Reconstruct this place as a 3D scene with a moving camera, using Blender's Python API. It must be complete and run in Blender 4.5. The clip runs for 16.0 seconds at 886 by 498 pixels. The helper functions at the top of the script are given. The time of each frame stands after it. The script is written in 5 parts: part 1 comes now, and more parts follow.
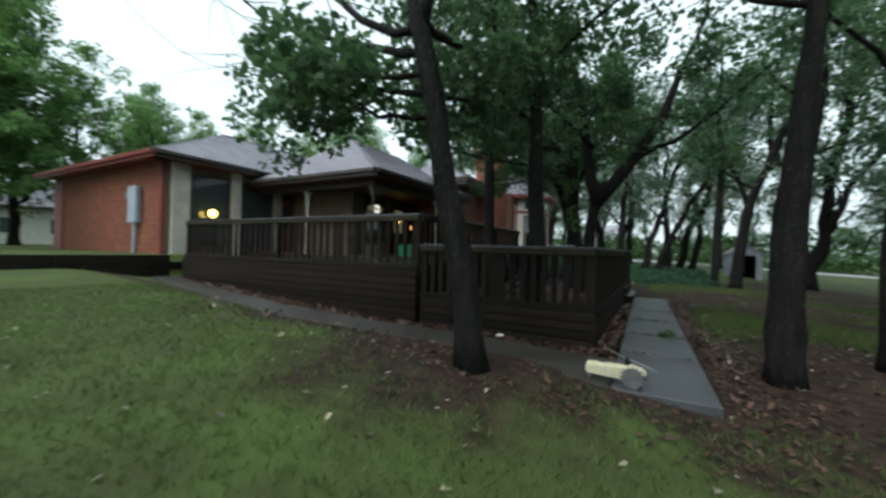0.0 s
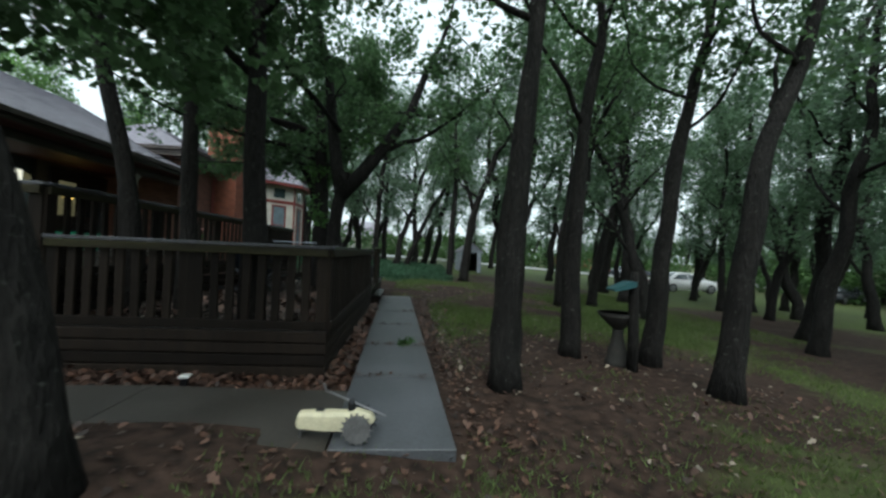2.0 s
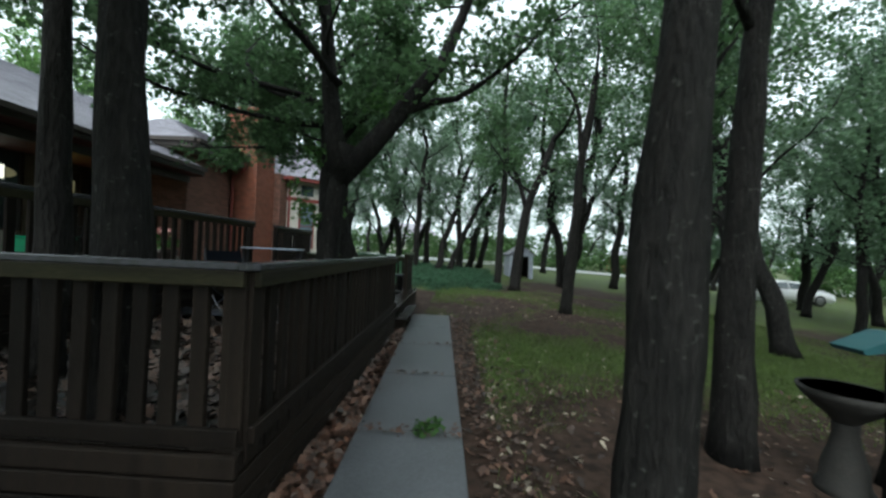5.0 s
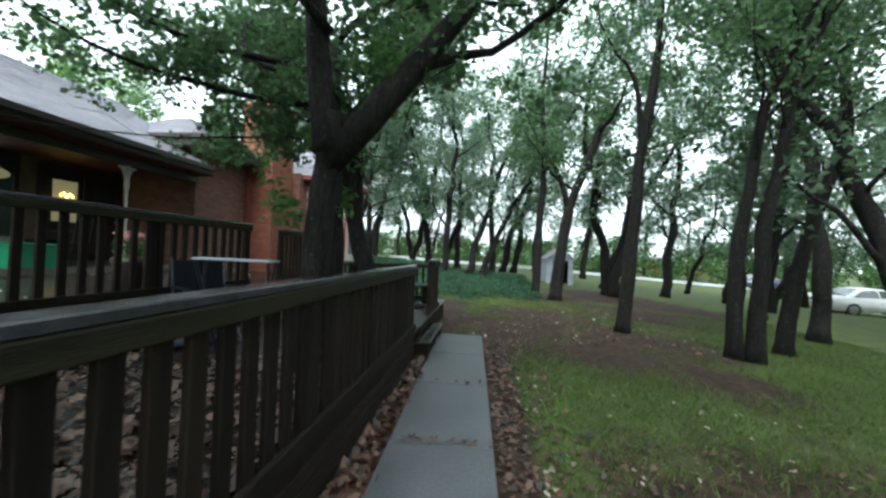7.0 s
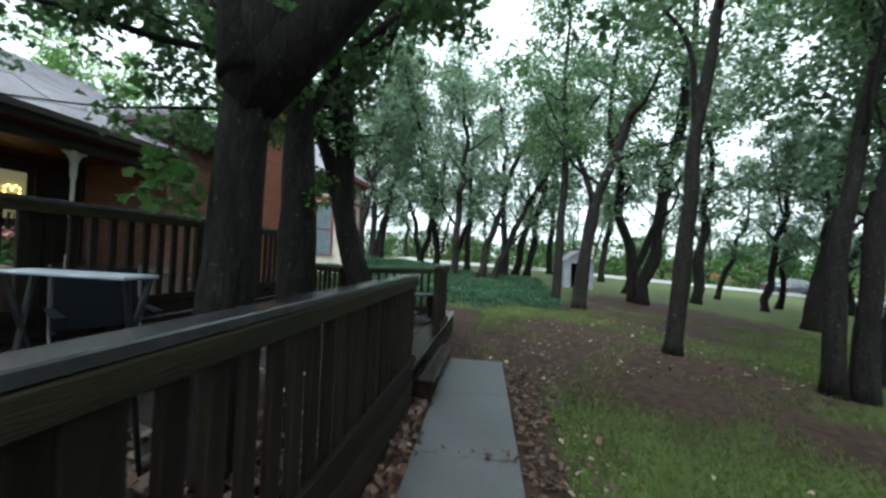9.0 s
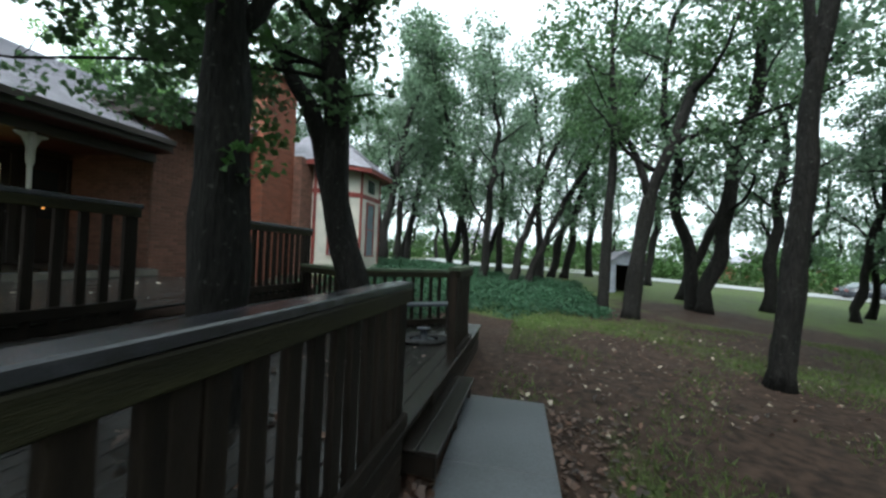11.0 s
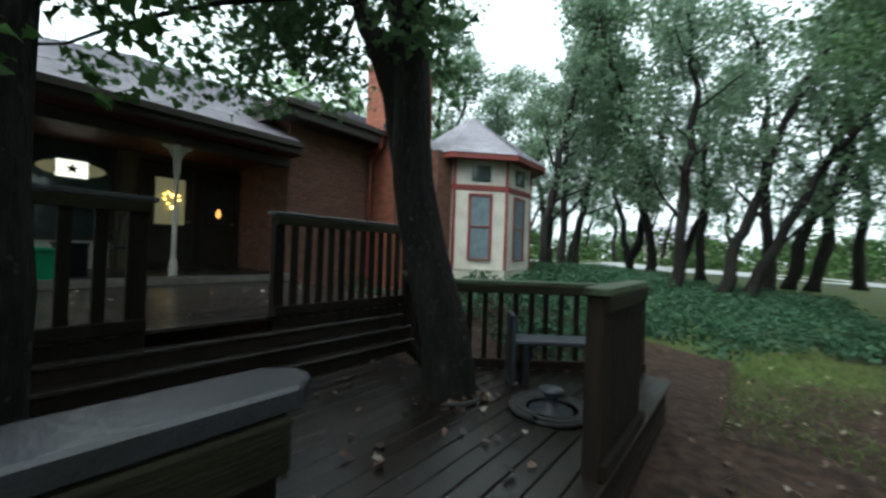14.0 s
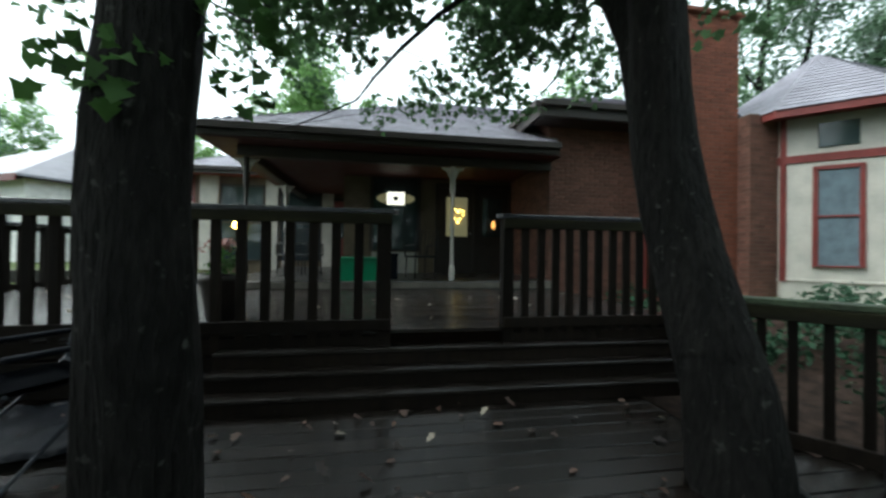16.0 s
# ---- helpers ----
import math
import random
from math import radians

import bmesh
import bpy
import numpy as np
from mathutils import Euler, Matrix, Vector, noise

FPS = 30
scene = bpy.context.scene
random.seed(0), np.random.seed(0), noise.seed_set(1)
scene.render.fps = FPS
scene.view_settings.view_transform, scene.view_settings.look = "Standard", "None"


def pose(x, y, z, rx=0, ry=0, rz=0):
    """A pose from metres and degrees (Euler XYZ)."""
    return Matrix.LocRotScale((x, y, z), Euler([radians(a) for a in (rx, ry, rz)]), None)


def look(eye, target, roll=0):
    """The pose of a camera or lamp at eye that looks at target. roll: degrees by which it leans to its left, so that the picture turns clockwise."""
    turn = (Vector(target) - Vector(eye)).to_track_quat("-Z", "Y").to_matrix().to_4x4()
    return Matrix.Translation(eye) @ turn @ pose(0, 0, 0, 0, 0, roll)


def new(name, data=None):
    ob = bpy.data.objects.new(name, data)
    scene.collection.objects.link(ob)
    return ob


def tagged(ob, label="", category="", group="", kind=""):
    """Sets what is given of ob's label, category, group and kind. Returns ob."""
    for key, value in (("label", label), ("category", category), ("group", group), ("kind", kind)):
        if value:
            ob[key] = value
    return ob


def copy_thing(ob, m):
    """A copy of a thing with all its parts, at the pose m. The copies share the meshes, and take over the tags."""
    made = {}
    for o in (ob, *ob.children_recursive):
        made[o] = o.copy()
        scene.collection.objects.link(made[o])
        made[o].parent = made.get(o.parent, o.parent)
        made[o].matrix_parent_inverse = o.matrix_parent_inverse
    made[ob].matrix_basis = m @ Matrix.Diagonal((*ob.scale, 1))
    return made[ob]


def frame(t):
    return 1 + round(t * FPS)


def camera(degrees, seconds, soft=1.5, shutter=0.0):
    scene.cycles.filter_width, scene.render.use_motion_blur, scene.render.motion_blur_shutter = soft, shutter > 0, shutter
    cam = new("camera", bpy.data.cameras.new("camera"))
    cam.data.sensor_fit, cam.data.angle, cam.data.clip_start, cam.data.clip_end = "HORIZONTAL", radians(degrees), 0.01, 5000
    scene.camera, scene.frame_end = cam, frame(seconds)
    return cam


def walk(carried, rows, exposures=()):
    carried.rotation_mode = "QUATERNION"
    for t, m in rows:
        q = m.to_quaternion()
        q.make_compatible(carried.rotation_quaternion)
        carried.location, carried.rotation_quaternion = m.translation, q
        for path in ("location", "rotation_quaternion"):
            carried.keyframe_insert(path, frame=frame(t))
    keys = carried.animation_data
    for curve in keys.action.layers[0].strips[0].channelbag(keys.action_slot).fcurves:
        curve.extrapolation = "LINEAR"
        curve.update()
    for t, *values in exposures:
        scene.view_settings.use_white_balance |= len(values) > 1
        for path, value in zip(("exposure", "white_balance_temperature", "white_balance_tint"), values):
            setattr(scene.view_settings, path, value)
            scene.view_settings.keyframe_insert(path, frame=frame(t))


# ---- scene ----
cam = camera(98.6, 16.0, soft=2.6, shutter=0.38)
METRES, EYE, TILT, LEAN, TURN = 11.5, 1.22, 2.06, 0.15, 29.7
ROWS = [
    (0.0, 0.0, 0.0, 0.0, 0.05, -1.81, -1.62),
    (0.5, 0.0047, 0.0275, 0.0017, -11.35, -1.82, -2.42),
    (1.0, 0.0229, 0.0474, -0.0002, -20.42, -1.51, -3.03),
    (1.5, 0.0494, 0.069, -0.0015, -27.68, -1.19, -3.42),
    (2.0, 0.0679, 0.0991, 0.0044, -34.47, -1.05, -3.77),
    (2.5, 0.0928, 0.1248, 0.0027, -35.66, -0.85, -3.95),
    (3.0, 0.1172, 0.1512, 0.0044, -34.94, -0.84, -3.81),
    (3.5, 0.1285, 0.185, 0.0103, -33.8, -0.93, -3.78),
    (4.0, 0.1525, 0.2101, 0.007, -32.13, -0.98, -3.78),
    (4.5, 0.1766, 0.2395, 0.0048, -29.93, -0.97, -3.68),
    (5.0, 0.1854, 0.2768, 0.0086, -27.52, -1.25, -3.54),
    (7.5, 0.2572, 0.416, 0.0107, -22.62, -1.05, -3.27),
    (8.0, 0.268, 0.4476, 0.0096, -22.97, -1.1, -3.37),
    (8.5, 0.2741, 0.4784, 0.0111, -23.24, -1.2, -3.5),
    (9.0, 0.2933, 0.5084, 0.0112, -21.38, -1.04, -3.38),
    (11.5, 0.3705, 0.6571, 0.003, -15.55, -1.12, -3.07),
    (12.0, 0.3888, 0.6846, 0.0025, -14.38, -1.13, -2.96),
    (12.5, 0.3955, 0.7129, 0.0036, -12.95, -1.3, -3.02),
    (13.0, 0.4123, 0.7367, 0.002, -6.65, -1.33, -2.71),
    (13.5, 0.4253, 0.7621, 0.0001, 0.24, -1.57, -2.41),
    (14.0, 0.4278, 0.7941, 0.0008, 8.99, -1.71, -1.86),
    (14.5, 0.4365, 0.8172, -0.0002, 21.16, -1.61, -1.0),
    (15.0, 0.4483, 0.838, -0.0007, 31.07, -1.53, -0.5),
    (15.5, 0.4416, 0.8537, -0.0008, 41.0, -1.48, 0.08),
    (16.0, 0.4389, 0.8622, -0.0025, 50.67, -1.08, 0.72),
]
walk(cam, [(t, pose(0, 0, EYE, TILT, LEAN, TURN) @ pose(METRES * x, METRES * y, METRES * z, 90 + pitch, roll, yaw)) for t, x, y, z, yaw, pitch, roll in ROWS], exposures=[(t, e, 6050, 1) for t, e in ((0.0, 1.55), (1.0, 1.55), (2.0, 1.55), (3.5, 1.52), (5.0, 1.93), (7.5, 2.66), (9.0, 2.52), (11.5, 2.28), (12.5, 2.27), (13.0, 2.28), (14.0, 2.2), (14.5, 2.17), (16.0, 2.27))])

# ---- world and light ----
SUN_EL, SUN_AZ = 52.0, 190.0
world = bpy.data.worlds.new("overcast_sky")
scene.world = world
world.use_nodes = True
wn = world.node_tree.nodes
sky = wn.new("ShaderNodeTexSky")
sky.sky_type, sky.sun_disc = "NISHITA", False
sky.sun_elevation, sky.sun_rotation = radians(SUN_EL), radians(SUN_AZ)
sky.air_density, sky.dust_density, sky.ozone_density = 0.7, 7.0, 1.0
cloud = wn.new("ShaderNodeHueSaturation")
cloud.inputs["Saturation"].default_value = 0.35
world.node_tree.links.new(sky.outputs[0], cloud.inputs["Color"])
veil = wn.new("ShaderNodeMix")
veil.data_type = "RGBA"
veil.inputs[0].default_value = 0.75
veil.inputs[7].default_value = (2.8, 3.05, 3.12, 1)
world.node_tree.links.new(cloud.outputs[0], veil.inputs[6])
world.node_tree.links.new(veil.outputs[2], wn["Background"].inputs[0])
wn["Background"].inputs[1].default_value = 0.15
sun_data = bpy.data.lights.new("sun", "SUN")
sun_data.energy, sun_data.angle, sun_data.color = 0.5, radians(40), (1.0, 0.97, 0.93)
sun = new("sun", sun_data)
az = radians(SUN_AZ)
sun.matrix_world = look((0, 0, 30), (-math.sin(az) * 30 * math.cos(radians(SUN_EL)), -math.cos(az) * 30 * math.cos(radians(SUN_EL)), 30 - 30 * math.sin(radians(SUN_EL))))


# ---- materials ----
def mat(name, base, rough=0.7, vary=0.25, scale=6.0, fine=60.0, bump=0.25, second=None, metal=0.0, stretch=(1, 1, 1), spec=0.5, island=0.0, random_obj=0.0):
    """A procedural surface: broad stains and fine grain over a base colour, with relief."""
    m = bpy.data.materials.new(name)
    m.use_nodes = True
    nt = m.node_tree
    n, l = nt.nodes, nt.links
    bsdf = n["Principled BSDF"]
    tc = n.new("ShaderNodeTexCoord")
    mp = n.new("ShaderNodeMapping")
    mp.inputs["Scale"].default_value = stretch
    l.new(tc.outputs["Object"], mp.inputs[0])
    big = n.new("ShaderNodeTexNoise")
    big.inputs["Scale"].default_value, big.inputs["Detail"].default_value = scale, 5
    small = n.new("ShaderNodeTexNoise")
    small.inputs["Scale"].default_value, small.inputs["Detail"].default_value = fine, 4
    l.new(mp.outputs[0], big.inputs[0])
    l.new(mp.outputs[0], small.inputs[0])
    ramp = n.new("ShaderNodeValToRGB")
    second = second or tuple(c * (1 - 1.6 * vary) for c in base)
    ramp.color_ramp.elements[0].position, ramp.color_ramp.elements[1].position = 0.33, 0.67
    ramp.color_ramp.elements[0].color, ramp.color_ramp.elements[1].color = (*second, 1), (*base, 1)
    l.new(big.outputs[0], ramp.inputs[0])
    mix = n.new("ShaderNodeMix")
    mix.data_type, mix.blend_type = "RGBA", "MULTIPLY"
    mix.inputs[0].default_value = min(1.0, vary * 1.8)
    l.new(ramp.outputs[0], mix.inputs[6])
    r2 = n.new("ShaderNodeValToRGB")
    r2.color_ramp.elements[0].position, r2.color_ramp.elements[1].position = 0.3, 0.7
    r2.color_ramp.elements[0].color, r2.color_ramp.elements[1].color = (0.45, 0.45, 0.45, 1), (1.15, 1.15, 1.15, 1)
    l.new(small.outputs[0], r2.inputs[0])
    l.new(r2.outputs[0], mix.inputs[7])
    out = mix.outputs[2]
    if island or random_obj:
        info = n.new("ShaderNodeNewGeometry") if island else n.new("ShaderNodeObjectInfo")
        hsv = n.new("ShaderNodeHueSaturation")
        mr = n.new("ShaderNodeMapRange")
        amount = island or random_obj
        mr.inputs["To Min"].default_value, mr.inputs["To Max"].default_value = 1 - amount, 1 + amount
        l.new(info.outputs["Random Per Island" if island else "Random"], mr.inputs[0])
        l.new(mr.outputs[0], hsv.inputs["Value"])
        l.new(out, hsv.inputs["Color"])
        out = hsv.outputs[0]
    l.new(out, bsdf.inputs["Base Color"])
    rr = n.new("ShaderNodeMapRange")
    rr.inputs["To Min"].default_value, rr.inputs["To Max"].default_value = max(0.02, rough - 0.15), min(1, rough + 0.15)
    l.new(big.outputs[0], rr.inputs[0])
    l.new(rr.outputs[0], bsdf.inputs["Roughness"])
    bsdf.inputs["Metallic"].default_value = metal
    bsdf.inputs["Specular IOR Level"].default_value = spec
    if bump:
        b = n.new("ShaderNodeBump")
        b.inputs["Strength"].default_value, b.inputs["Distance"].default_value = bump, 0.04 if bump >= 1 else 0.01
        l.new(small.outputs[0], b.inputs["Height"])
        l.new(b.outputs[0], bsdf.inputs["Normal"])
    return m


def lichen(m):
    """Pale flecks of lichen over a bark."""
    n, l = m.node_tree.nodes, m.node_tree.links
    bsdf = n["Principled BSDF"]
    src = bsdf.inputs["Base Color"].links[0].from_socket
    tc = n.new("ShaderNodeTexCoord")
    nz = n.new("ShaderNodeTexNoise")
    nz.inputs["Scale"].default_value, nz.inputs["Detail"].default_value = 20, 6
    l.new(tc.outputs["Object"], nz.inputs[0])
    rp = n.new("ShaderNodeValToRGB")
    rp.color_ramp.elements[0].position, rp.color_ramp.elements[1].position = 0.63, 0.72
    l.new(nz.outputs[0], rp.inputs[0])
    mx = n.new("ShaderNodeMix")
    mx.data_type = "RGBA"
    mx.inputs[7].default_value = (0.05, 0.053, 0.047, 1)
    l.new(rp.outputs[0], mx.inputs[0])
    l.new(src, mx.inputs[6])
    l.new(mx.outputs[2], bsdf.inputs["Base Color"])


def leaf_mat(name, base, island=0.35, trans=0.35, rough=0.55):
    m = mat(name, base, rough, 0.15, 0.6, 20, 0, island=island, spec=0.25)
    nt = m.node_tree
    n, l = nt.nodes, nt.links
    bsdf = n["Principled BSDF"]
    tr = n.new("ShaderNodeBsdfTranslucent")
    src = bsdf.inputs["Base Color"].links[0].from_socket
    l.new(src, tr.inputs[0])
    mx = n.new("ShaderNodeMixShader")
    mx.inputs[0].default_value = trans
    l.new(bsdf.outputs[0], mx.inputs[1])
    l.new(tr.outputs[0], mx.inputs[2])
    l.new(mx.outputs[0], n["Material Output"].inputs[0])
    return m


def glow_mat(name, color, strength):
    m = bpy.data.materials.new(name)
    m.use_nodes = True
    b = m.node_tree.nodes["Principled BSDF"]
    b.inputs["Base Color"].default_value = (*(c * 0.3 for c in color), 1)
    b.inputs["Emission Color"].default_value = (*color, 1)
    b.inputs["Emission Strength"].default_value = strength
    return m


def glass_mat(name, tint):
    m = bpy.data.materials.new(name)
    m.use_nodes = True
    b = m.node_tree.nodes["Principled BSDF"]
    b.inputs["Base Color"].default_value = (*tint, 1)
    b.inputs["Roughness"].default_value = 0.06
    b.inputs["Specular IOR Level"].default_value = 0.9
    return m


M_WOOD = mat("wet_stained_wood", (0.0185, 0.0132, 0.0095), 0.7, 0.35, 3, 40, 0.5, second=(0.0092, 0.0067, 0.0052), stretch=(6, 6, 0.6), random_obj=0.45, spec=0.14)
M_WOOD_H = mat("wet_deck_wood", (0.0165, 0.0128, 0.0105), 0.2, 0.35, 3, 40, 0.3, second=(0.0125, 0.010, 0.008), stretch=(6, 0.5, 6), random_obj=0.3, spec=0.38)
# cap wood: weathered grey with a bluish sky reflection put into the colour
M_CAP = mat("sky_sheen_cap_wood", (0.046, 0.046, 0.058), 0.16, 0.35, 2.5, 40, 0.15, second=(0.03, 0.03, 0.033), stretch=(5, 0.8, 5), random_obj=0.15)
M_MOSS = mat("moss_stained_wood", (0.029, 0.027, 0.0125), 0.7, 0.4, 3, 40, 0.4, second=(0.014, 0.012, 0.0075), stretch=(0.6, 6, 6), random_obj=0.2, spec=0.15)
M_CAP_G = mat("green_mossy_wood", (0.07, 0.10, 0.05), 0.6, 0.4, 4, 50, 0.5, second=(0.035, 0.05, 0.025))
M_BARK = mat("oak_bark", (0.0205, 0.019, 0.0178), 0.85, 0.5, 3, 12, 1.0, second=(0.009, 0.0084, 0.008), stretch=(3.5, 3.5, 0.8), spec=0.15)
lichen(M_BARK)
M_LEAF = leaf_mat("oak_leaves", (0.088, 0.158, 0.07), trans=0.55)
M_LEAF_B = leaf_mat("bright_oak_leaves", (0.085, 0.18, 0.05), trans=0.5)
# far and wood leaves carry haze as a paler, greyer green
M_LEAF_F = leaf_mat("hazed_far_leaves", (0.15, 0.228, 0.15), trans=0.55)
M_LEAF_G = leaf_mat("hazed_wood_leaves", (0.125, 0.205, 0.118), trans=0.55)
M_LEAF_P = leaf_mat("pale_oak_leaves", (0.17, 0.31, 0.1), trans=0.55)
M_HEDGE = leaf_mat("thicket_leaves", (0.06, 0.118, 0.036), trans=0.4)
M_IVY = leaf_mat("ground_cover_leaves", (0.04, 0.098, 0.052), trans=0.3)
M_GRASS = leaf_mat("grass_blades", (0.11, 0.16, 0.048), trans=0.4)
M_LITTER = mat("dead_leaves", (0.075, 0.038, 0.024), 0.55, 0.3, 5, 40, 0.2, second=(0.055, 0.026, 0.016), island=0.8)
M_LITTER_D = mat("tan_dead_leaves", (0.1, 0.06, 0.043), 0.5, 0.3, 5, 40, 0.2, second=(0.06, 0.034, 0.024), island=0.7)
M_PALE = mat("pale_fallen_leaves", (0.32, 0.27, 0.21), 0.55, 0.25, 5, 40, 0.2, island=0.5)
M_CONC = mat("wet_concrete", (0.085, 0.09, 0.10), 0.42, 0.3, 1.6, 45, 0.25, second=(0.05, 0.054, 0.06))
M_CONC2 = mat("mossy_concrete", (0.05, 0.045, 0.039), 0.5, 0.35, 1.3, 45, 0.25, second=(0.026, 0.023, 0.019))
M_BRICK = mat("red_brick", (0.18, 0.085, 0.06), 0.85, 0.25, 5, 60, 0.4, second=(0.125, 0.056, 0.04), random_obj=0.25)
M_BRICK_J = mat("red_brick_field", (0.18, 0.085, 0.06), 0.85, 0.25, 5, 60, 0.4, second=(0.125, 0.056, 0.04), island=0.25)
M_BRICK_C = mat("orange_brick", (0.235, 0.078, 0.043), 0.85, 0.25, 5, 60, 0.4, second=(0.165, 0.052, 0.03), random_obj=0.2)
M_BRICK_CJ = mat("orange_brick_field", (0.235, 0.078, 0.043), 0.85, 0.25, 5, 60, 0.4, second=(0.165, 0.052, 0.03), island=0.2)
M_MORTAR = mat("mortar", (0.17, 0.115, 0.085), 0.9, 0.2, 8, 70, 0.3)
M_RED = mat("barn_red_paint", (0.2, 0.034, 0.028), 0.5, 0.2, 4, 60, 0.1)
# barn red with the porch ceiling's shade put into the colour
M_SOFFIT = mat("shaded_red_soffit_paint", (0.085, 0.02, 0.016), 0.6, 0.2, 4, 60, 0.1)
M_CREAM = mat("cream_paint", (0.54, 0.52, 0.46), 0.55, 0.15, 3, 60, 0.1)
M_WHITE = mat("white_paint", (0.72, 0.72, 0.70), 0.5, 0.12, 4, 60, 0.1)
M_TAN = mat("tan_siding", (0.17, 0.13, 0.08), 0.6, 0.2, 3, 60, 0.15)
M_DARK = mat("dark_brown_trim", (0.035, 0.025, 0.02), 0.55, 0.25, 4, 60, 0.1)
M_SHINGLE = mat("grey_violet_shingles", (0.27, 0.26, 0.30), 0.55, 0.25, 2, 80, 0.5, second=(0.20, 0.19, 0.225), island=0.16)
M_ROOF = mat("roof_deck", (0.12, 0.115, 0.13), 0.8, 0.2, 4, 60, 0.2)
M_GLASS = glass_mat("window_glass", (0.03, 0.045, 0.05))
M_CURTAIN = mat("blue_grey_curtain", (0.13, 0.18, 0.21), 0.8, 0.2, 6, 50, 0.1)
M_IRON = mat("black_iron", (0.03, 0.032, 0.036), 0.4, 0.2, 8, 60, 0.1, metal=0.6)
M_STEEL = mat("galvanised_steel", (0.3, 0.3, 0.32), 0.35, 0.2, 8, 60, 0.1, metal=0.9)
M_CAST = mat("cream_cast_iron", (0.62, 0.58, 0.40), 0.4, 0.15, 12, 80, 0.1)
M_SHED = mat("blue_grey_paint", (0.38, 0.41, 0.48), 0.5, 0.2, 3, 60, 0.1)
M_STONE = mat("weathered_stone", (0.027, 0.025, 0.022), 0.85, 0.35, 8, 50, 0.5)
M_TEAL = mat("teal_plastic", (0.015, 0.075, 0.085), 0.4, 0.15, 6, 60, 0.05)
M_GREEN = mat("green_plastic", (0.01, 0.22, 0.10), 0.35, 0.15, 6, 60, 0.05)
M_BLUE = mat("navy_cloth", (0.005, 0.007, 0.012), 0.85, 0.15, 6, 60, 0.05, spec=0.12)
M_CARP = mat("white_car_paint", (0.75, 0.76, 0.78), 0.2, 0.05, 3, 60, 0)
M_CARD = mat("dark_car_paint", (0.03, 0.035, 0.045), 0.25, 0.1, 3, 60, 0)
M_RUBBER = mat("black_rubber", (0.02, 0.02, 0.02), 0.8, 0.2, 8, 60, 0.1)
M_ROAD = mat("wet_asphalt", (0.30, 0.30, 0.31), 0.35, 0.2, 1, 60, 0.2)
M_METER = mat("grey_meter_box", (0.33, 0.38, 0.45), 0.5, 0.15, 6, 60, 0.05)
M_SLATE = mat("dark_slate_paint", (0.032, 0.038, 0.052), 0.4, 0.2, 6, 60, 0.1)
# porch floor: wet concrete with the roof's shade darkened into its colour
M_PORCH = mat("shaded_wet_porch_concrete", (0.026, 0.024, 0.022), 0.3, 0.3, 2, 45, 0.2)
M_EDGE = mat("pale_edge_concrete", (0.17, 0.155, 0.13), 0.7, 0.3, 3, 50, 0.2)
M_LAMP = glow_mat("warm_lamp", (1.0, 0.62, 0.12), 3.0)
M_STAR = glow_mat("lit_pane", (1.0, 0.93, 0.75), 0.35)
# faint emission stands in for sky reflected in the door pane
M_HEART = glow_mat("added_pane_glow", (0.85, 0.75, 0.40), 0.032)
M_CANDLE = glow_mat("candle_glow", (1.0, 0.42, 0.10), 0.4)
M_PINK = mat("pink_petals", (0.55, 0.25, 0.22), 0.6, 0.3, 8, 60, 0)


# ---- helpers of this place ----
def empty(name, x=0, y=0, z=0, rz=0, label="", category="", group="", kind=""):
    ob = new(name)
    ob.matrix_world = pose(x, y, z, 0, 0, rz)
    return tagged(ob, label, category, group, kind)


def link(name, mesh, parent=None, m=None, label=""):
    ob = new(name, mesh)
    ob.parent = parent
    if m is not None:
        ob.matrix_basis = m
    return tagged(ob, label)


def mesh_of(bm, material, smooth=False):
    me = bpy.data.meshes.new("m")
    bm.to_mesh(me)
    bm.free()
    for one in (material if isinstance(material, (list, tuple)) else [material]):
        me.materials.append(one)
    if smooth:
        me.polygons.foreach_set("use_smooth", [True] * len(me.polygons))
    return me


def part(name, bm, material, parent, label="", smooth=False, m=None):
    return link(name, mesh_of(bm, material, smooth), parent, m, label)


def raw(verts, faces, material, smooth=False):
    me = bpy.data.meshes.new("m")
    me.from_pydata(verts, [], faces)
    me.materials.append(material)
    if smooth:
        me.polygons.foreach_set("use_smooth", [True] * len(me.polygons))
    return me


def box_bm(x0, y0, z0, x1, y1, z1, bev=0.0, bm=None):
    bm = bm or bmesh.new()
    geo = bmesh.ops.create_cube(bm, size=1, matrix=Matrix.Translation(((x0 + x1) / 2, (y0 + y1) / 2, (z0 + z1) / 2)) @ Matrix.Diagonal((x1 - x0, y1 - y0, z1 - z0, 1)))
    if bev:
        edges = {e for v in geo["verts"] for e in v.link_edges}
        bmesh.ops.bevel(bm, geom=list(edges), offset=bev, segments=1, affect="EDGES")
    return bm


BOXES = {}


def box_mesh(sx, sy, sz, material, bev=0.006):
    """A shared box mesh whose base centre is its origin."""
    key = (round(sx, 3), round(sy, 3), round(sz, 3), material.name, bev)
    if key not in BOXES:
        BOXES[key] = mesh_of(box_bm(-sx / 2, -sy / 2, 0, sx / 2, sy / 2, sz, bev), material)
    return BOXES[key]


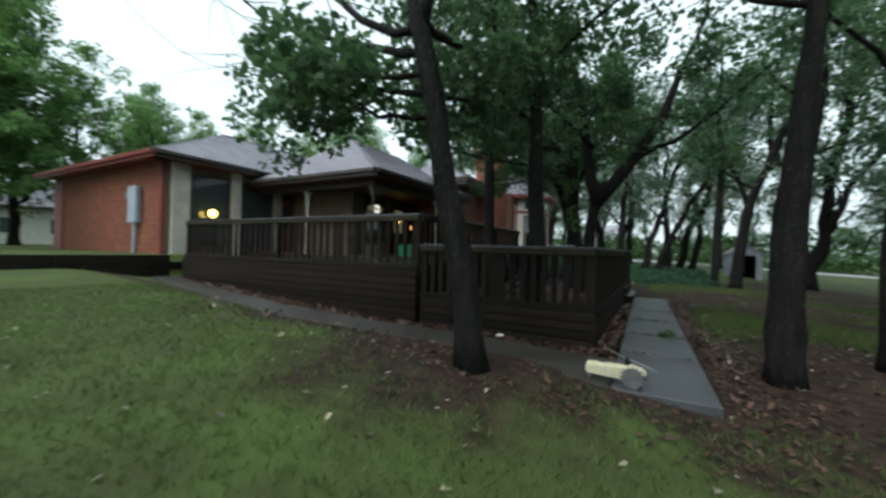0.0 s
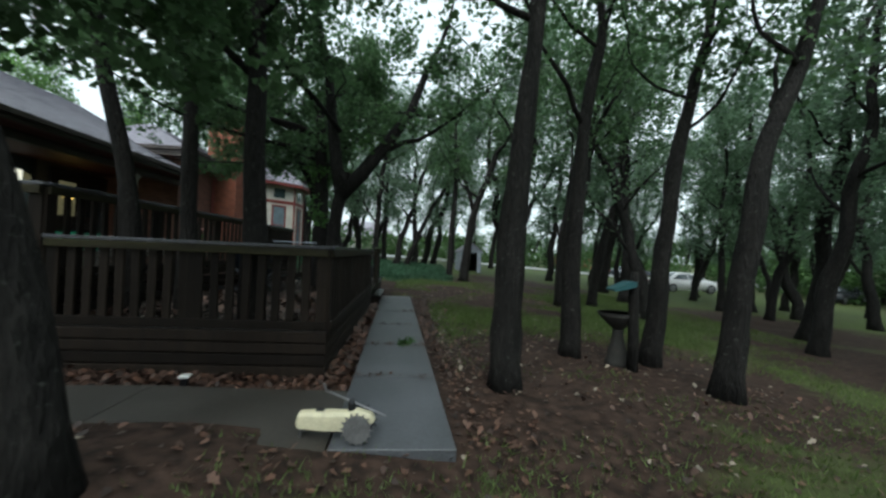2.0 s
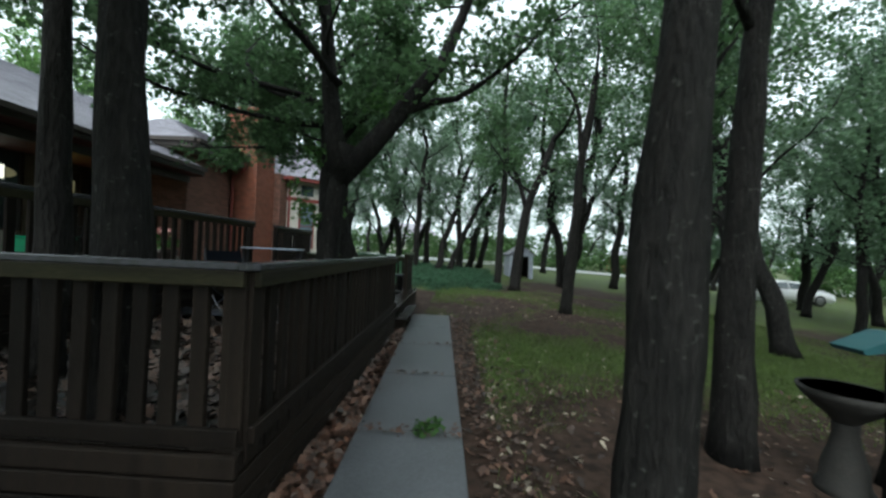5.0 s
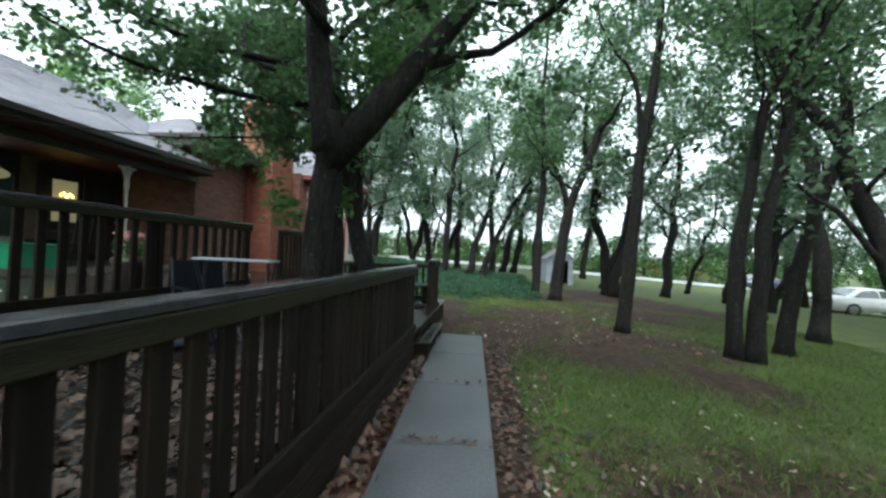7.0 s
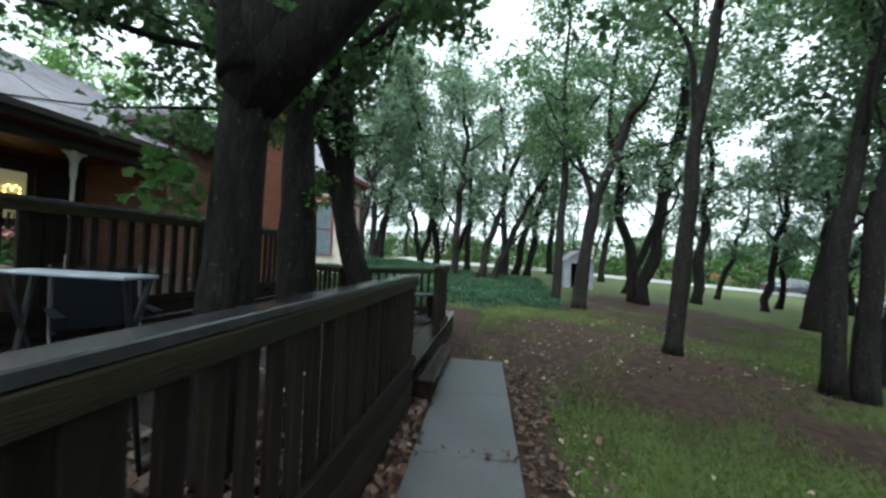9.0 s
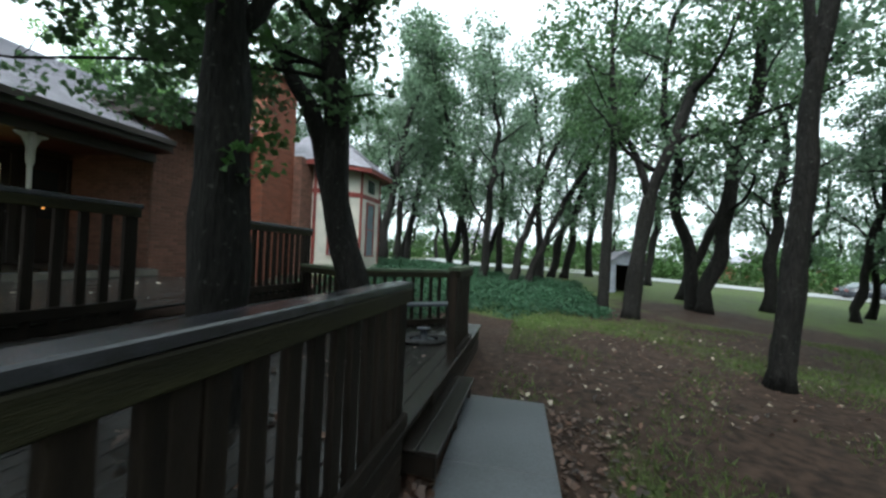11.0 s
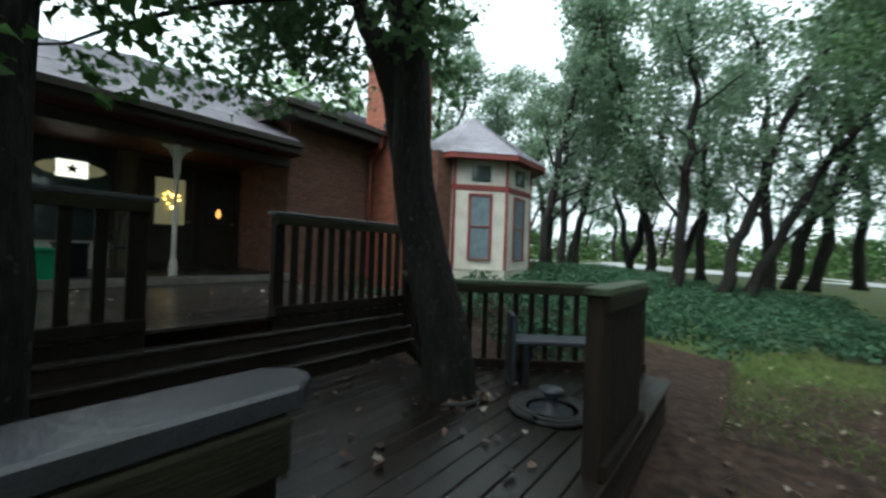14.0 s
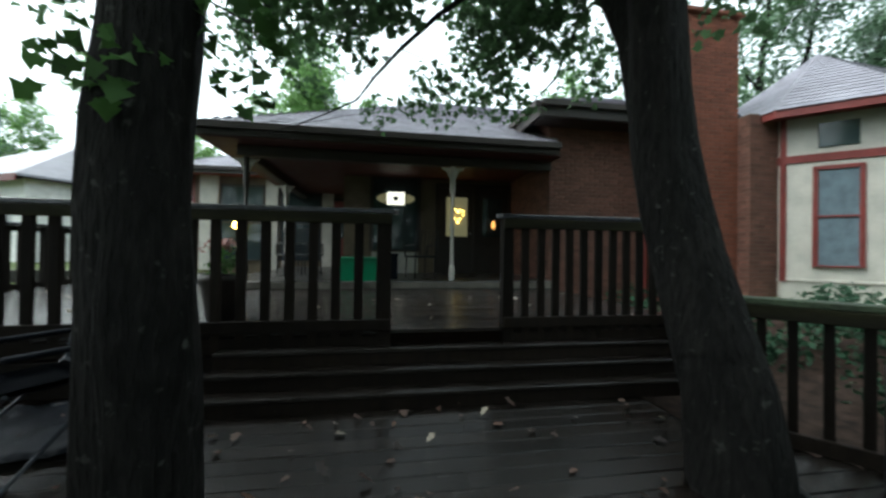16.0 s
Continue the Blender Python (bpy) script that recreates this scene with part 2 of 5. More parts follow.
def tube_bm(points, radii, sides=10, bm=None, caps=True, squash=0.0, seed=0):
    """A tube along points, with a radius at each."""
    bm = bm or bmesh.new()
    rings = []
    pts = [Vector(p) for p in points]
    ref = Vector((1, 0, 0))
    for i, p in enumerate(pts):
        d = (pts[min(i + 1, len(pts) - 1)] - pts[max(i - 1, 0)]).normalized()
        u = (ref - d * ref.dot(d))
        u = u.normalized() if u.length > 0.05 else d.orthogonal().normalized()
        v = d.cross(u)
        ring = []
        for k in range(sides):
            a = 2 * math.pi * k / sides
            r = radii[i] * (1 + (squash * (noise.noise(Vector((math.cos(a) * 1.3 + seed, math.sin(a) * 1.3, p.z * 1.1 + seed))) + 0.5 * noise.noise(Vector((math.cos(a) * 5 + seed, math.sin(a) * 5, p.z * 2.5 + seed)))) if squash else 0))
            ring.append(bm.verts.new(p + u * math.cos(a) * r + v * math.sin(a) * r))
        rings.append(ring)
    for a, b in zip(rings, rings[1:]):
        for k in range(sides):
            bm.faces.new((a[k], a[(k + 1) % sides], b[(k + 1) % sides], b[k]))
    if caps:
        bm.faces.new(rings[0][::-1])
        bm.faces.new(rings[-1])
    return bm


def lathe_bm(profile, sides=24, bm=None):
    return tube_bm([(0, 0, z) for r, z in profile], [r for r, z in profile], sides, bm)


def poly_bm(points, bm=None):
    bm = bm or bmesh.new()
    bm.faces.new([bm.verts.new(p) for p in points])
    return bm


def prism_bm(outline, d, bm=None):
    """A closed slab: an outline (in order) pushed along the vector d."""
    bm = bm or bmesh.new()
    a = [bm.verts.new(p) for p in outline]
    b = [bm.verts.new(Vector(p) + Vector(d)) for p in outline]
    bm.faces.new(a[::-1])
    bm.faces.new(b)
    for i in range(len(a)):
        j = (i + 1) % len(a)
        bm.faces.new((a[i], a[j], b[j], b[i]))
    bmesh.ops.recalc_face_normals(bm, faces=bm.faces)
    return bm


def smooth_step(a, b, t):
    t = min(1, max(0, (t - a) / (b - a)))
    return t * t * (3 - 2 * t)


def ramp_line(v, pts):
    """A value on a broken line."""
    if v <= pts[0][0]:
        return pts[0][1]
    for (a, p), (b, q) in zip(pts, pts[1:]):
        if v < b:
            return p + (q - p) * (v - a) / (b - a)
    return pts[-1][1]


def walk_z(y):
    return -0.08 + 0.0105 * (y - 4.06)


def ground_z(x, y):
    z = ramp_line(y, ((-5, -0.25), (5, -0.19), (13, -0.05), (20, -0.03), (30, 0.2), (45, 0.62)))
    z -= 0.02 * (max(-14, min(x, 34)) - 1) + 0.032 * max(0, min(x, 34) - 1.5) * smooth_step(1.5, 8, x)
    z += 0.03 * max(0, min(-x, 14) - 5)
    z += 0.03 * noise.noise(Vector((x * 0.25, y * 0.25, 0)))
    z += 0.30 * smooth_step(-0.9, 1.7, -x) * (1 - smooth_step(3.2, 5.3, y))
    lawn = 0.9
    z = z + (lawn - z) * (smooth_step(12.15, 12.3, -x) if y < 6.3 else smooth_step(12.0, 16, -x))
    if x < 0 and 14 < y:
        z += 0.62 * smooth_step(14.5, 17.5, y) * smooth_step(0.5, 5, -x) * (1 - smooth_step(22, 40, y))
    if -0.9 < x < 0.75 and 4.0 < y < 12.7:
        z = min(z, walk_z(y) - 0.035)
    return z


# ---- ground ----
def dirtiness(x, y):
    """How bare the soil is at a place: under the trees and beside the walk."""
    d = 0.0
    for tx, ty, r in ((1.3, 5.5, 2.1), (2.7, 7.0, 1.9), (3.9, 6.5, 2.0), (3.2, 13.4, 1.7), (1.2, 13.6, 1.9), (2.2, 12.2, 1.3), (3.6, 11.0, 0.9), (2.5, 20.4, 1.6), (5.0, 18.0, 2.2), (5.8, 23.0, 2.4), (7.5, 21, 2), (-1.9, 3.8, 1.5), (1.6, 15.8, 1.6), (0.3, 14.2, 1.3), (9, 8, 2.5), (12, 13, 3)):
        q = math.hypot(x - tx, y - ty) / r
        d = max(d, 1.15 - q * 0.75)
    if y > 4:
        right = 0.53 - (y - 4.3) * 0.043
        d = max(d, 1.1 - max(0, x - right) / 0.45) if x > right - 0.2 and y < 12.5 else d
    if -12 < x < 0.6:
        d = max(d, 1.0 - abs(y - 3.9) / 0.7) if x > -6 else max(d, 1 - abs(y - 4.1) / 0.4)
    if -12 < x < -0.4 and 5.0 < y < 17.8:
        d = 1.2
    return d


def axis_lines(lo, hi, a, b, fine, coarse):
    out, v = [], lo
    while v < hi:
        out.append(v)
        v += fine if a <= v < b else min(coarse, max(fine, 0.12 * min(abs(v - a), abs(v - b)) + fine)) if not a <= v < b else fine
    return out + [hi]


def build_ground():
    xs = axis_lines(-400, 400, -13, 12, 0.16, 40)
    ys = axis_lines(-300, 600, -3, 24, 0.16, 40)
    nx, ny = len(xs), len(ys)
    verts = [(x, y, ground_z(x, y)) for y in ys for x in xs]
    faces = [(j * nx + i, j * nx + i + 1, (j + 1) * nx + i + 1, (j + 1) * nx + i) for j in range(ny - 1) for i in range(nx - 1)]
    m = mat("lawn_and_soil", (0.074, 0.11, 0.03), 0.85, 0.3, 1.2, 70, 0.6, second=(0.056, 0.068, 0.025), spec=0.15)
    nt = m.node_tree
    n, l = nt.nodes, nt.links
    bsdf = n["Principled BSDF"]
    green = bsdf.inputs["Base Color"].links[0].from_socket
    attr = n.new("ShaderNodeAttribute")
    attr.attribute_name = "bare"
    tc = n.new("ShaderNodeTexCoord")
    patch = n.new("ShaderNodeTexNoise")
    patch.inputs["Scale"].default_value, patch.inputs["Detail"].default_value = 1.7, 8
    l.new(tc.outputs["Object"], patch.inputs[0])
    add = n.new("ShaderNodeMath")
    add.operation = "MULTIPLY_ADD"
    add.inputs[1].default_value = 1.1
    l.new(patch.outputs[0], add.inputs[0])
    l.new(attr.outputs["Fac"], add.inputs[2])
    ramp = n.new("ShaderNodeValToRGB")
    ramp.color_ramp.elements[0].position, ramp.color_ramp.elements[1].position = 0.62, 1.05
    l.new(add.outputs[0], ramp.inputs[0])
    soil = n.new("ShaderNodeTexNoise")
    soil.inputs["Scale"].default_value, soil.inputs["Detail"].default_value = 9, 8
    l.new(tc.outputs["Object"], soil.inputs[0])
    sr = n.new("ShaderNodeValToRGB")
    sr.color_ramp.elements[0].position, sr.color_ramp.elements[1].position = 0.35, 0.68
    sr.color_ramp.elements[0].color, sr.color_ramp.elements[1].color = (0.015, 0.0098, 0.0078, 1), (0.052, 0.0325, 0.024, 1)
    l.new(soil.outputs[0], sr.inputs[0])
    mx = n.new("ShaderNodeMix")
    mx.data_type = "RGBA"
    l.new(ramp.outputs[0], mx.inputs[0])
    l.new(green, mx.inputs[6])
    l.new(sr.outputs[0], mx.inputs[7])
    l.new(mx.outputs[2], bsdf.inputs["Base Color"])
    me = raw(verts, faces, m, True)
    at = me.attributes.new("bare", "FLOAT", "POINT")
    at.data.foreach_set("value", [max(0, min(1.2, dirtiness(x, y))) if abs(x) < 30 and abs(y) < 40 else 0.15 for x, y, z in verts])
    tagged(link("ground", me), "lawn with bare soil and fallen leaves under oaks", "ground", kind="structure")


build_ground()


def slab(name, x0, y0, x1, y1, z, t, material, label):
    ob = link(name, mesh_of(box_bm(x0, y0, z - t, x1, y1, z, 0.012), material))
    return tagged(ob, label, "pavement", kind="structure")


# concrete walk along the deck, in poured slabs
walk_way = empty("pavement", 0, 0, 0, label="narrow wet grey concrete garden walk beside the deck", category="pavement", kind="structure")
CUTS = [4.06, 5.55, 6.95, 8.35, 9.75, 11.1, 12.45]
for a, b in zip(CUTS, CUTS[1:]):
    la, lb = -0.40 - (a - 4.25) * 0.031, -0.40 - (b - 4.25) * 0.031
    ra, rb = 0.50 - (a - 4.06) * 0.041, 0.50 - (b - 4.06) * 0.041
    za, zb = walk_z(a) - 0.115, walk_z(b) - 0.115
    bm = prism_bm([(la, a + 0.003, za), (ra, a + 0.003, za), (rb, b - 0.003, zb), (lb, b - 0.003, zb)], (0, 0, 0.115))
    bmesh.ops.bevel(bm, geom=bm.edges[:], offset=0.004, segments=1, affect="EDGES")
    part("slab", bm, M_CONC, walk_way)
cross = empty("cross_pavement", 0, 0, 0, label="mossy concrete walk in front of the deck", category="pavement", kind="structure")
CROSS = [(-0.41, 4.03, 5.15), (-2.1, 3.95, 4.95), (-3.9, 3.9, 4.72), (-6.0, 3.95, 4.7), (-8.3, 4.2, 4.95), (-10.2, 4.6, 5.3), (-11.8, 5.0, 5.6)]
for (a, a0, a1), (b, b0, b1) in zip(CROSS, CROSS[1:]):
    za = walk_z(4.5) if a > -0.5 else ground_z(a, (a0 + a1) / 2) + 0.05
    zb = ground_z(b, (b0 + b1) / 2) + 0.05
    bm = prism_bm([(b + 0.005, b0, zb - 0.14), (a - 0.005, a0, za - 0.14), (a - 0.005, a1, za - 0.14), (b + 0.005, b1, zb - 0.14)], (0, 0, 0.14))
    part("slab", bm, M_CONC2, cross)

rv = []
for i in range(121):
    x = -300 + 5 * i
    for y in (41.5, 49.5):
        rv.append((x, y, ground_z(x, y) + 0.06))
road = tagged(link("road", raw(rv, [(2 * i, 2 * i + 2, 2 * i + 3, 2 * i + 1) for i in range(120)], M_ROAD)), "pale wet asphalt road past the wood", "road", kind="structure")

# timber retaining wall of the upper lawn
ret = empty("retaining_wall", -12.2, 0, 0, label="low dark timber retaining wall along the upper lawn", category="wall", kind="structure")
for j in range(3):
    for i in range(5):
        link("timber", box_mesh(0.14, 2.38, 0.2, M_WOOD_H), ret, pose(0, 4.4 - i * 2.4 + (0.5 if j == 1 else 0), 0.3 + j * 0.2))


# ---- deck ----
def railing(name, p0, p1, z0, cap, label, pitch=0.16, width=0.085, cap_mat=None, post_every=1.9, cap_over=0.06, drop=0.0, group="deck railings"):
    """A picket railing from p0 to p1: posts, pickets, two rails and a flat cap."""
    p0, p1 = Vector((*p0, 0)), Vector((*p1, 0))
    d = p1 - p0
    n = d.length
    yaw = math.degrees(math.atan2(d.y, d.x))
    thing = empty(name, p0.x, p0.y, z0, yaw, label, "railing", group)
    h = cap - z0
    a, b, w = -cap_over, n + cap_over, 0.065
    clip = 0.045
    outline = [(a, -w + clip, 0), (a + clip, -w, 0), (b - clip, -w, 0), (b, -w + clip, 0), (b, w - clip, 0), (b - clip, w, 0), (a + clip, w, 0), (a, w - clip, 0)]
    bm = prism_bm(outline, (0, 0, 0.04))
    bmesh.ops.bevel(bm, geom=bm.edges[:], offset=0.006, segments=1, affect="EDGES")
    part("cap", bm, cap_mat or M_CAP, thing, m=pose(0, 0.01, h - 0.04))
    link("top_rail", box_mesh(n, 0.036, 0.085, M_MOSS), thing, pose(n / 2, -0.042, h - 0.127), "mossy top rail")
    link("bottom_rail", box_mesh(n, 0.036, 0.09, M_WOOD), thing, pose(n / 2, -0.042, 0.002))
    k = max(1, round(n / post_every))
    for i in range(k + 1):
        link("post", box_mesh(0.09, 0.09, h - 0.045 + drop, M_WOOD), thing, pose(0.045 + (n - 0.09) * i / k, 0.022, -drop))
    c = int(n / pitch)
    for i in range(c):
        link("picket", box_mesh(width, 0.035, h - 0.05 + drop, M_WOOD, 0.004), thing, pose((i + 0.5) * n / c, -0.003, -drop + random.uniform(-0.012, 0.0), 0, random.uniform(-0.5, 0.5), random.uniform(-2, 2)))
    return thing


LOW, UP = 0.39, 0.87
deck = empty("lower_deck", 0, 0, 0, label="low deck of dark wet wooden boards around oak trunks", category="deck")
x = -3.72
while x < -0.82:
    north = 13.25 + (x + 2.9) * 0.79 if x > -3.0 else 13.2
    north = min(14.6, max(13.2, north))
    y0 = 5.72
    link("board", box_mesh(0.132, north - y0, 0.035, M_WOOD_H, 0.005), deck, pose(x + 0.07, (y0 + north) / 2, LOW - 0.035 + random.uniform(-0.002, 0.002)))
    x += 0.14
for j, zz in enumerate((0.26, 0.135, 0.01, -0.115)):
    link("skirt_board", box_mesh(0.04, 4.9, 0.11, M_WOOD), deck, pose(-0.80, 8.16, zz))
    link("skirt_board", box_mesh(2.9, 0.04, 0.11, M_WOOD), deck, pose(-2.22, 5.68, zz))
    link("skirt_board", box_mesh(0.04, 3.0, 0.11, M_WOOD), deck, pose(-0.84, 12.5 + 0.55, zz - 0.06))
link("skirt_board", box_mesh(0.04, 1.85, 0.11, M_WOOD), deck, pose(-0.86, 11.4, 0.24))
step = empty("deck_step", -0.73, 11.6, 0.0, label="low dark plank step up to the deck", category="step")
for dx in (-0.075, 0.075):
    link("tread", box_mesh(0.142, 1.66, 0.04, M_WOOD_H), step, pose(dx, 0, 0.16))
for dy in (-0.76, 0, 0.76):
    link("riser_block", box_mesh(0.24, 0.05, 0.17, M_WOOD), step, pose(0, dy, 0))

side = railing("deck_railing", (-0.79, 5.76), (-0.835, 10.68), LOW, 1.33, "dark weathered wooden picket railing with a mossy top rail and flat sky-tinted cap", drop=0.1)
railing("deck_railing", (-3.72, 5.76), (-0.79, 5.76), LOW, 1.33, "dark weathered wooden picket railing with a mossy top rail and flat sky-tinted cap")
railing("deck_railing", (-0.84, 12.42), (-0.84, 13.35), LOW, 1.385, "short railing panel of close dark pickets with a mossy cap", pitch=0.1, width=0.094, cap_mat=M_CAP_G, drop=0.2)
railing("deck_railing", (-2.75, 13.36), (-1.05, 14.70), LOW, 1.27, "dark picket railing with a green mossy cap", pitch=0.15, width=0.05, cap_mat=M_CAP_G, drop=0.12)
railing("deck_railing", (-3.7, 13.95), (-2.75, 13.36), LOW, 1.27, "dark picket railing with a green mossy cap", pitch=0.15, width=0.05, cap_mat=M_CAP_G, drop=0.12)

upper = empty("upper_deck", 0, 0, 0, label="raised deck of dark wet boards before the porch", category="deck")
x = -11.6
while x < -3.85:
    y1 = 10.2 if x < -9.75 else (14.25 if x < -7.5 else 14.3)
    link("board", box_mesh(0.132, y1 - 5.72, 0.035, M_WOOD_H, 0.005), upper, pose(x + 0.07, (5.72 + y1) / 2, UP - 0.035 + random.uniform(-0.002, 0.002)))
    x += 0.14
for j in range(7):
    link("skirt_board", box_mesh(7.85, 0.04, 0.125, M_WOOD), upper, pose(-7.69, 5.68, -0.1 + j * 0.138))
for j in range(3):
    link("skirt_board", box_mesh(0.04, 5.4, 0.125, M_WOOD), upper, pose(-3.78, 8.45, 0.41 + j * 0.145))
    link("skirt_board", box_mesh(0.04, 2.2, 0.125, M_WOOD), upper, pose(-3.78, 13.3, 0.41 + j * 0.145))
steps = empty("deck_stairs", -3.5, 11.85, LOW, label="long dark plank steps between the two deck levels", category="stairs")
for j in range(3):
    link("tread", box_mesh(0.17, 3.9, 0.035, M_WOOD_H), steps, pose(0.13 - 0.158 * j, 0, 0.085 + 0.12 * j))
    link("riser", box_mesh(0.025, 3.9, 0.105, M_WOOD), steps, pose(0.185 - 0.158 * j, 0, -0.02 + 0.12 * j))
railing("deck_railing", (-3.78, 5.76), (-3.78, 11.22), UP, 1.88, "dark weathered wooden picket railing of the upper deck", pitch=0.18, width=0.075, drop=0.14)
railing("deck_railing", (-3.78, 12.2), (-3.78, 14.2), UP, 1.87, "dark weathered wooden picket railing of the upper deck", pitch=0.135, width=0.07, drop=0.12)
railing("deck_railing", (-11.6, 5.76), (-3.78, 5.76), UP, 1.88, "dark weathered wooden picket railing of the upper deck", pitch=0.2, width=0.08)


# ---- house ----
house = empty("house", 0, 0, 0, label="low red brick house with porch, hipped grey roofs and bay turret", category="house")


def wall_box(name, x0, y0, z0, x1, y1, z1, material, label=""):
    return part(name, box_bm(x0, y0, z0, x1, y1, z1), material, house, label)


def bricks(parent, origin, u, width, height, normal, single, joined, limit, seed=1, top=None):
    """Brick courses on a wall face: the first ones as pieces, the rest as one field."""
    rnd = random.Random(seed)
    u, nrm, origin = Vector(u), Vector(normal), Vector(origin)
    L, H, G, D = 0.2, 0.062, 0.011, 0.012
    me_bm = prism_bm([(0, 0, 0), (L, 0, 0), (L, 0, H), (0, 0, H)], (0, D, 0))
    bmesh.ops.bevel(me_bm, geom=[e for e in me_bm.edges], offset=0.003, segments=1, affect="EDGES")
    piece = mesh_of(me_bm, single)
    verts, faces, count, row, z = [], [], 0, 0, 0.0
    basis = Matrix((u, nrm, Vector((0, 0, 1)))).transposed()
    while z + H <= height:
        s = -0.105 if row % 2 else 0.0
        while s < width - 0.02:
            a, b = max(0, s), min(width, s + L)
            if b - a > 0.03 and not (top and top(a, z)):
                if count < limit and b - a > L - 0.001 and z > 0.6:
                    ob = link("brick", piece, parent)
                    ob.matrix_basis = Matrix.Translation(origin + u * a + Vector((0, 0, z)) + nrm * rnd.uniform(-0.002, 0.002)) @ basis.to_4x4()
                    count += 1
                else:
                    k = len(verts)
                    for w in (0, D + rnd.uniform(-0.002, 0.002)):
                        for aa, zz in ((a, z), (b, z), (b, z + H), (a, z + H)):
                            verts.append(origin + u * aa + Vector((0, 0, zz)) + nrm * w)
                    faces += [(k + 4, k + 5, k + 6, k + 7), (k, k + 1, k + 5, k + 4), (k + 2, k + 3, k + 7, k + 6), (k + 1, k + 2, k + 6, k + 5), (k, k + 4, k + 7, k + 3)]
            s += L + G
        z += H + G
        row += 1
    if verts:
        tagged(link("brick_field", raw(verts, faces, joined), parent), kind="stuff")


PZ = 1.0
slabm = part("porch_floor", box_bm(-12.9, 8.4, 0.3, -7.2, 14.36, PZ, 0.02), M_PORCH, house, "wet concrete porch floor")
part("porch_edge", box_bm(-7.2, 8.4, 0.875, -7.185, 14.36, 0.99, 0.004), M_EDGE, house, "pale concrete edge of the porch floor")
# recessed wall, return wall and porch wall
recess = wall_box("wall", -13.1, 5.9, 0.3, -12.9, 10.5, 3.95, M_TAN, "tan painted recessed wall")
wall_box("wall", -12.9, 10.3, 0.5, -9.9, 10.5, 3.95, M_TAN, "tan painted wall")
wall_box("wall", -9.9, 10.3, 0.5, -9.7, 14.36, 3.95, M_TAN, "drab painted porch wall")
for yy, w in ((6.15, 0.5), (7.9, 0.34), (9.55, 0.34)):
    wall_box("pilaster", -12.9, yy - w / 2, 0.8, -12.78, yy + w / 2, 3.75, M_CREAM, "white painted pilaster")


def window(name, x, y, z, w, h, yaw, frame_mat, pane_mat, bars=True, label=""):
    """A framed window whose face looks along the yaw direction; x, y, z its sill centre."""
    root = link(name, mesh_of(box_bm(-w / 2 - 0.07, -0.06, -0.03, w / 2 + 0.07, 0.06, 0.0, 0.006), frame_mat), house, pose(x, y, z, 0, 0, yaw), label)
    for a in (-w / 2 - 0.035, w / 2 + 0.035):
        link("frame", box_mesh(0.07, 0.06, h + 0.07, frame_mat), root, pose(a, 0, 0))
    link("frame", box_mesh(w, 0.06, 0.07, frame_mat), root, pose(0, 0, h))
    link("pane", box_mesh(w, 0.012, h, pane_mat, 0), root, pose(0, 0.0, 0))
    if bars:
        link("sash_bar", box_mesh(w, 0.035, 0.035, frame_mat), root, pose(0, -0.012, h * 0.5))
    return root


for yy in (7.05, 8.75):
    window("window", -12.87, yy, 1.2, 1.15, 2.2, 90, M_DARK, M_GLASS)
window("window", -9.66, 11.5, 1.55, 1.05, 1.7, 90, M_DARK, M_GLASS, False, "dark framed porch window with a lit star pane")
wall_box("wall_panel", -9.7, 10.95, PZ, -9.675, 12.05, 1.5, M_CREAM, "cream panel under the window")
for ya, yb in ((10.32, 10.85), (12.15, 12.5)):
    wall_box("wall_panel", -9.7, ya, PZ, -9.67, yb, 3.28, M_TAN, "olive painted panel")


def door(x, y, z, w, h, yaw, material, panes, label):
    root = link("door", mesh_of(box_bm(-w / 2, -0.03, 0, w / 2, 0.03, h, 0.006), material), house, pose(x, y, z, 0, 0, yaw), label)
    for a in (-w / 2 - 0.05, w / 2 + 0.05):
        link("door_frame", box_mesh(0.1, 0.1, h + 0.1, M_DARK), root, pose(a, 0, 0))
    link("door_frame", box_mesh(w, 0.1, 0.1, M_DARK), root, pose(0, 0, h))
    link("knob", mesh_of(lathe_bm([(0.01, 0), (0.028, 0.015), (0.03, 0.035), (0.012, 0.05)], 12), M_STEEL, True), root, pose(w / 2 - 0.09, -0.03, h * 0.47, 90))
    for zz, hh, pm in panes:
        link("pane", box_mesh(w * 0.62, 0.02, hh, pm, 0), root, pose(0, -0.03, zz))
    return root


door(-9.64, 12.98, PZ, 0.84, 2.08, 90, M_DARK, ((0.9, 0.95, M_HEART),), "dark entrance door with a pane glowing in place of reflected sky")
door(-9.64, 13.88, PZ, 0.8, 2.08, 90, M_DARK, ((0.9, 0.95, M_GLASS),), "dark brown entrance door leaf")
door(-12.85, 9.95, PZ, 0.6, 2.05, 90, M_RED, ((0.9, 0.9, M_GLASS),), "dark red door in the porch recess")
# star pane and candle
pts = []
for k in range(10):
    r = 0.10 if k % 2 == 0 else 0.04
    a = math.pi / 2 + k * math.pi / 5
    pts.append((0, r * math.cos(a), r * math.sin(a)))
star = prism_bm(pts, (0.015, 0, 0))
lit = empty("stained_glass_panel", -9.60, 11.5, 2.62, label="small lit glass panel with a dark star hung in a window", category="ornament")
link("pane", box_mesh(0.012, 0.42, 0.3, M_STAR, 0), lit, pose(0, 0, 0))
part("star", star, M_IRON, lit, m=pose(0.012, 0, 0.15))
for a in (-0.215, 0.215):
    link("edge", box_mesh(0.02, 0.015, 0.3, M_IRON, 0), lit, pose(0, a, 0))
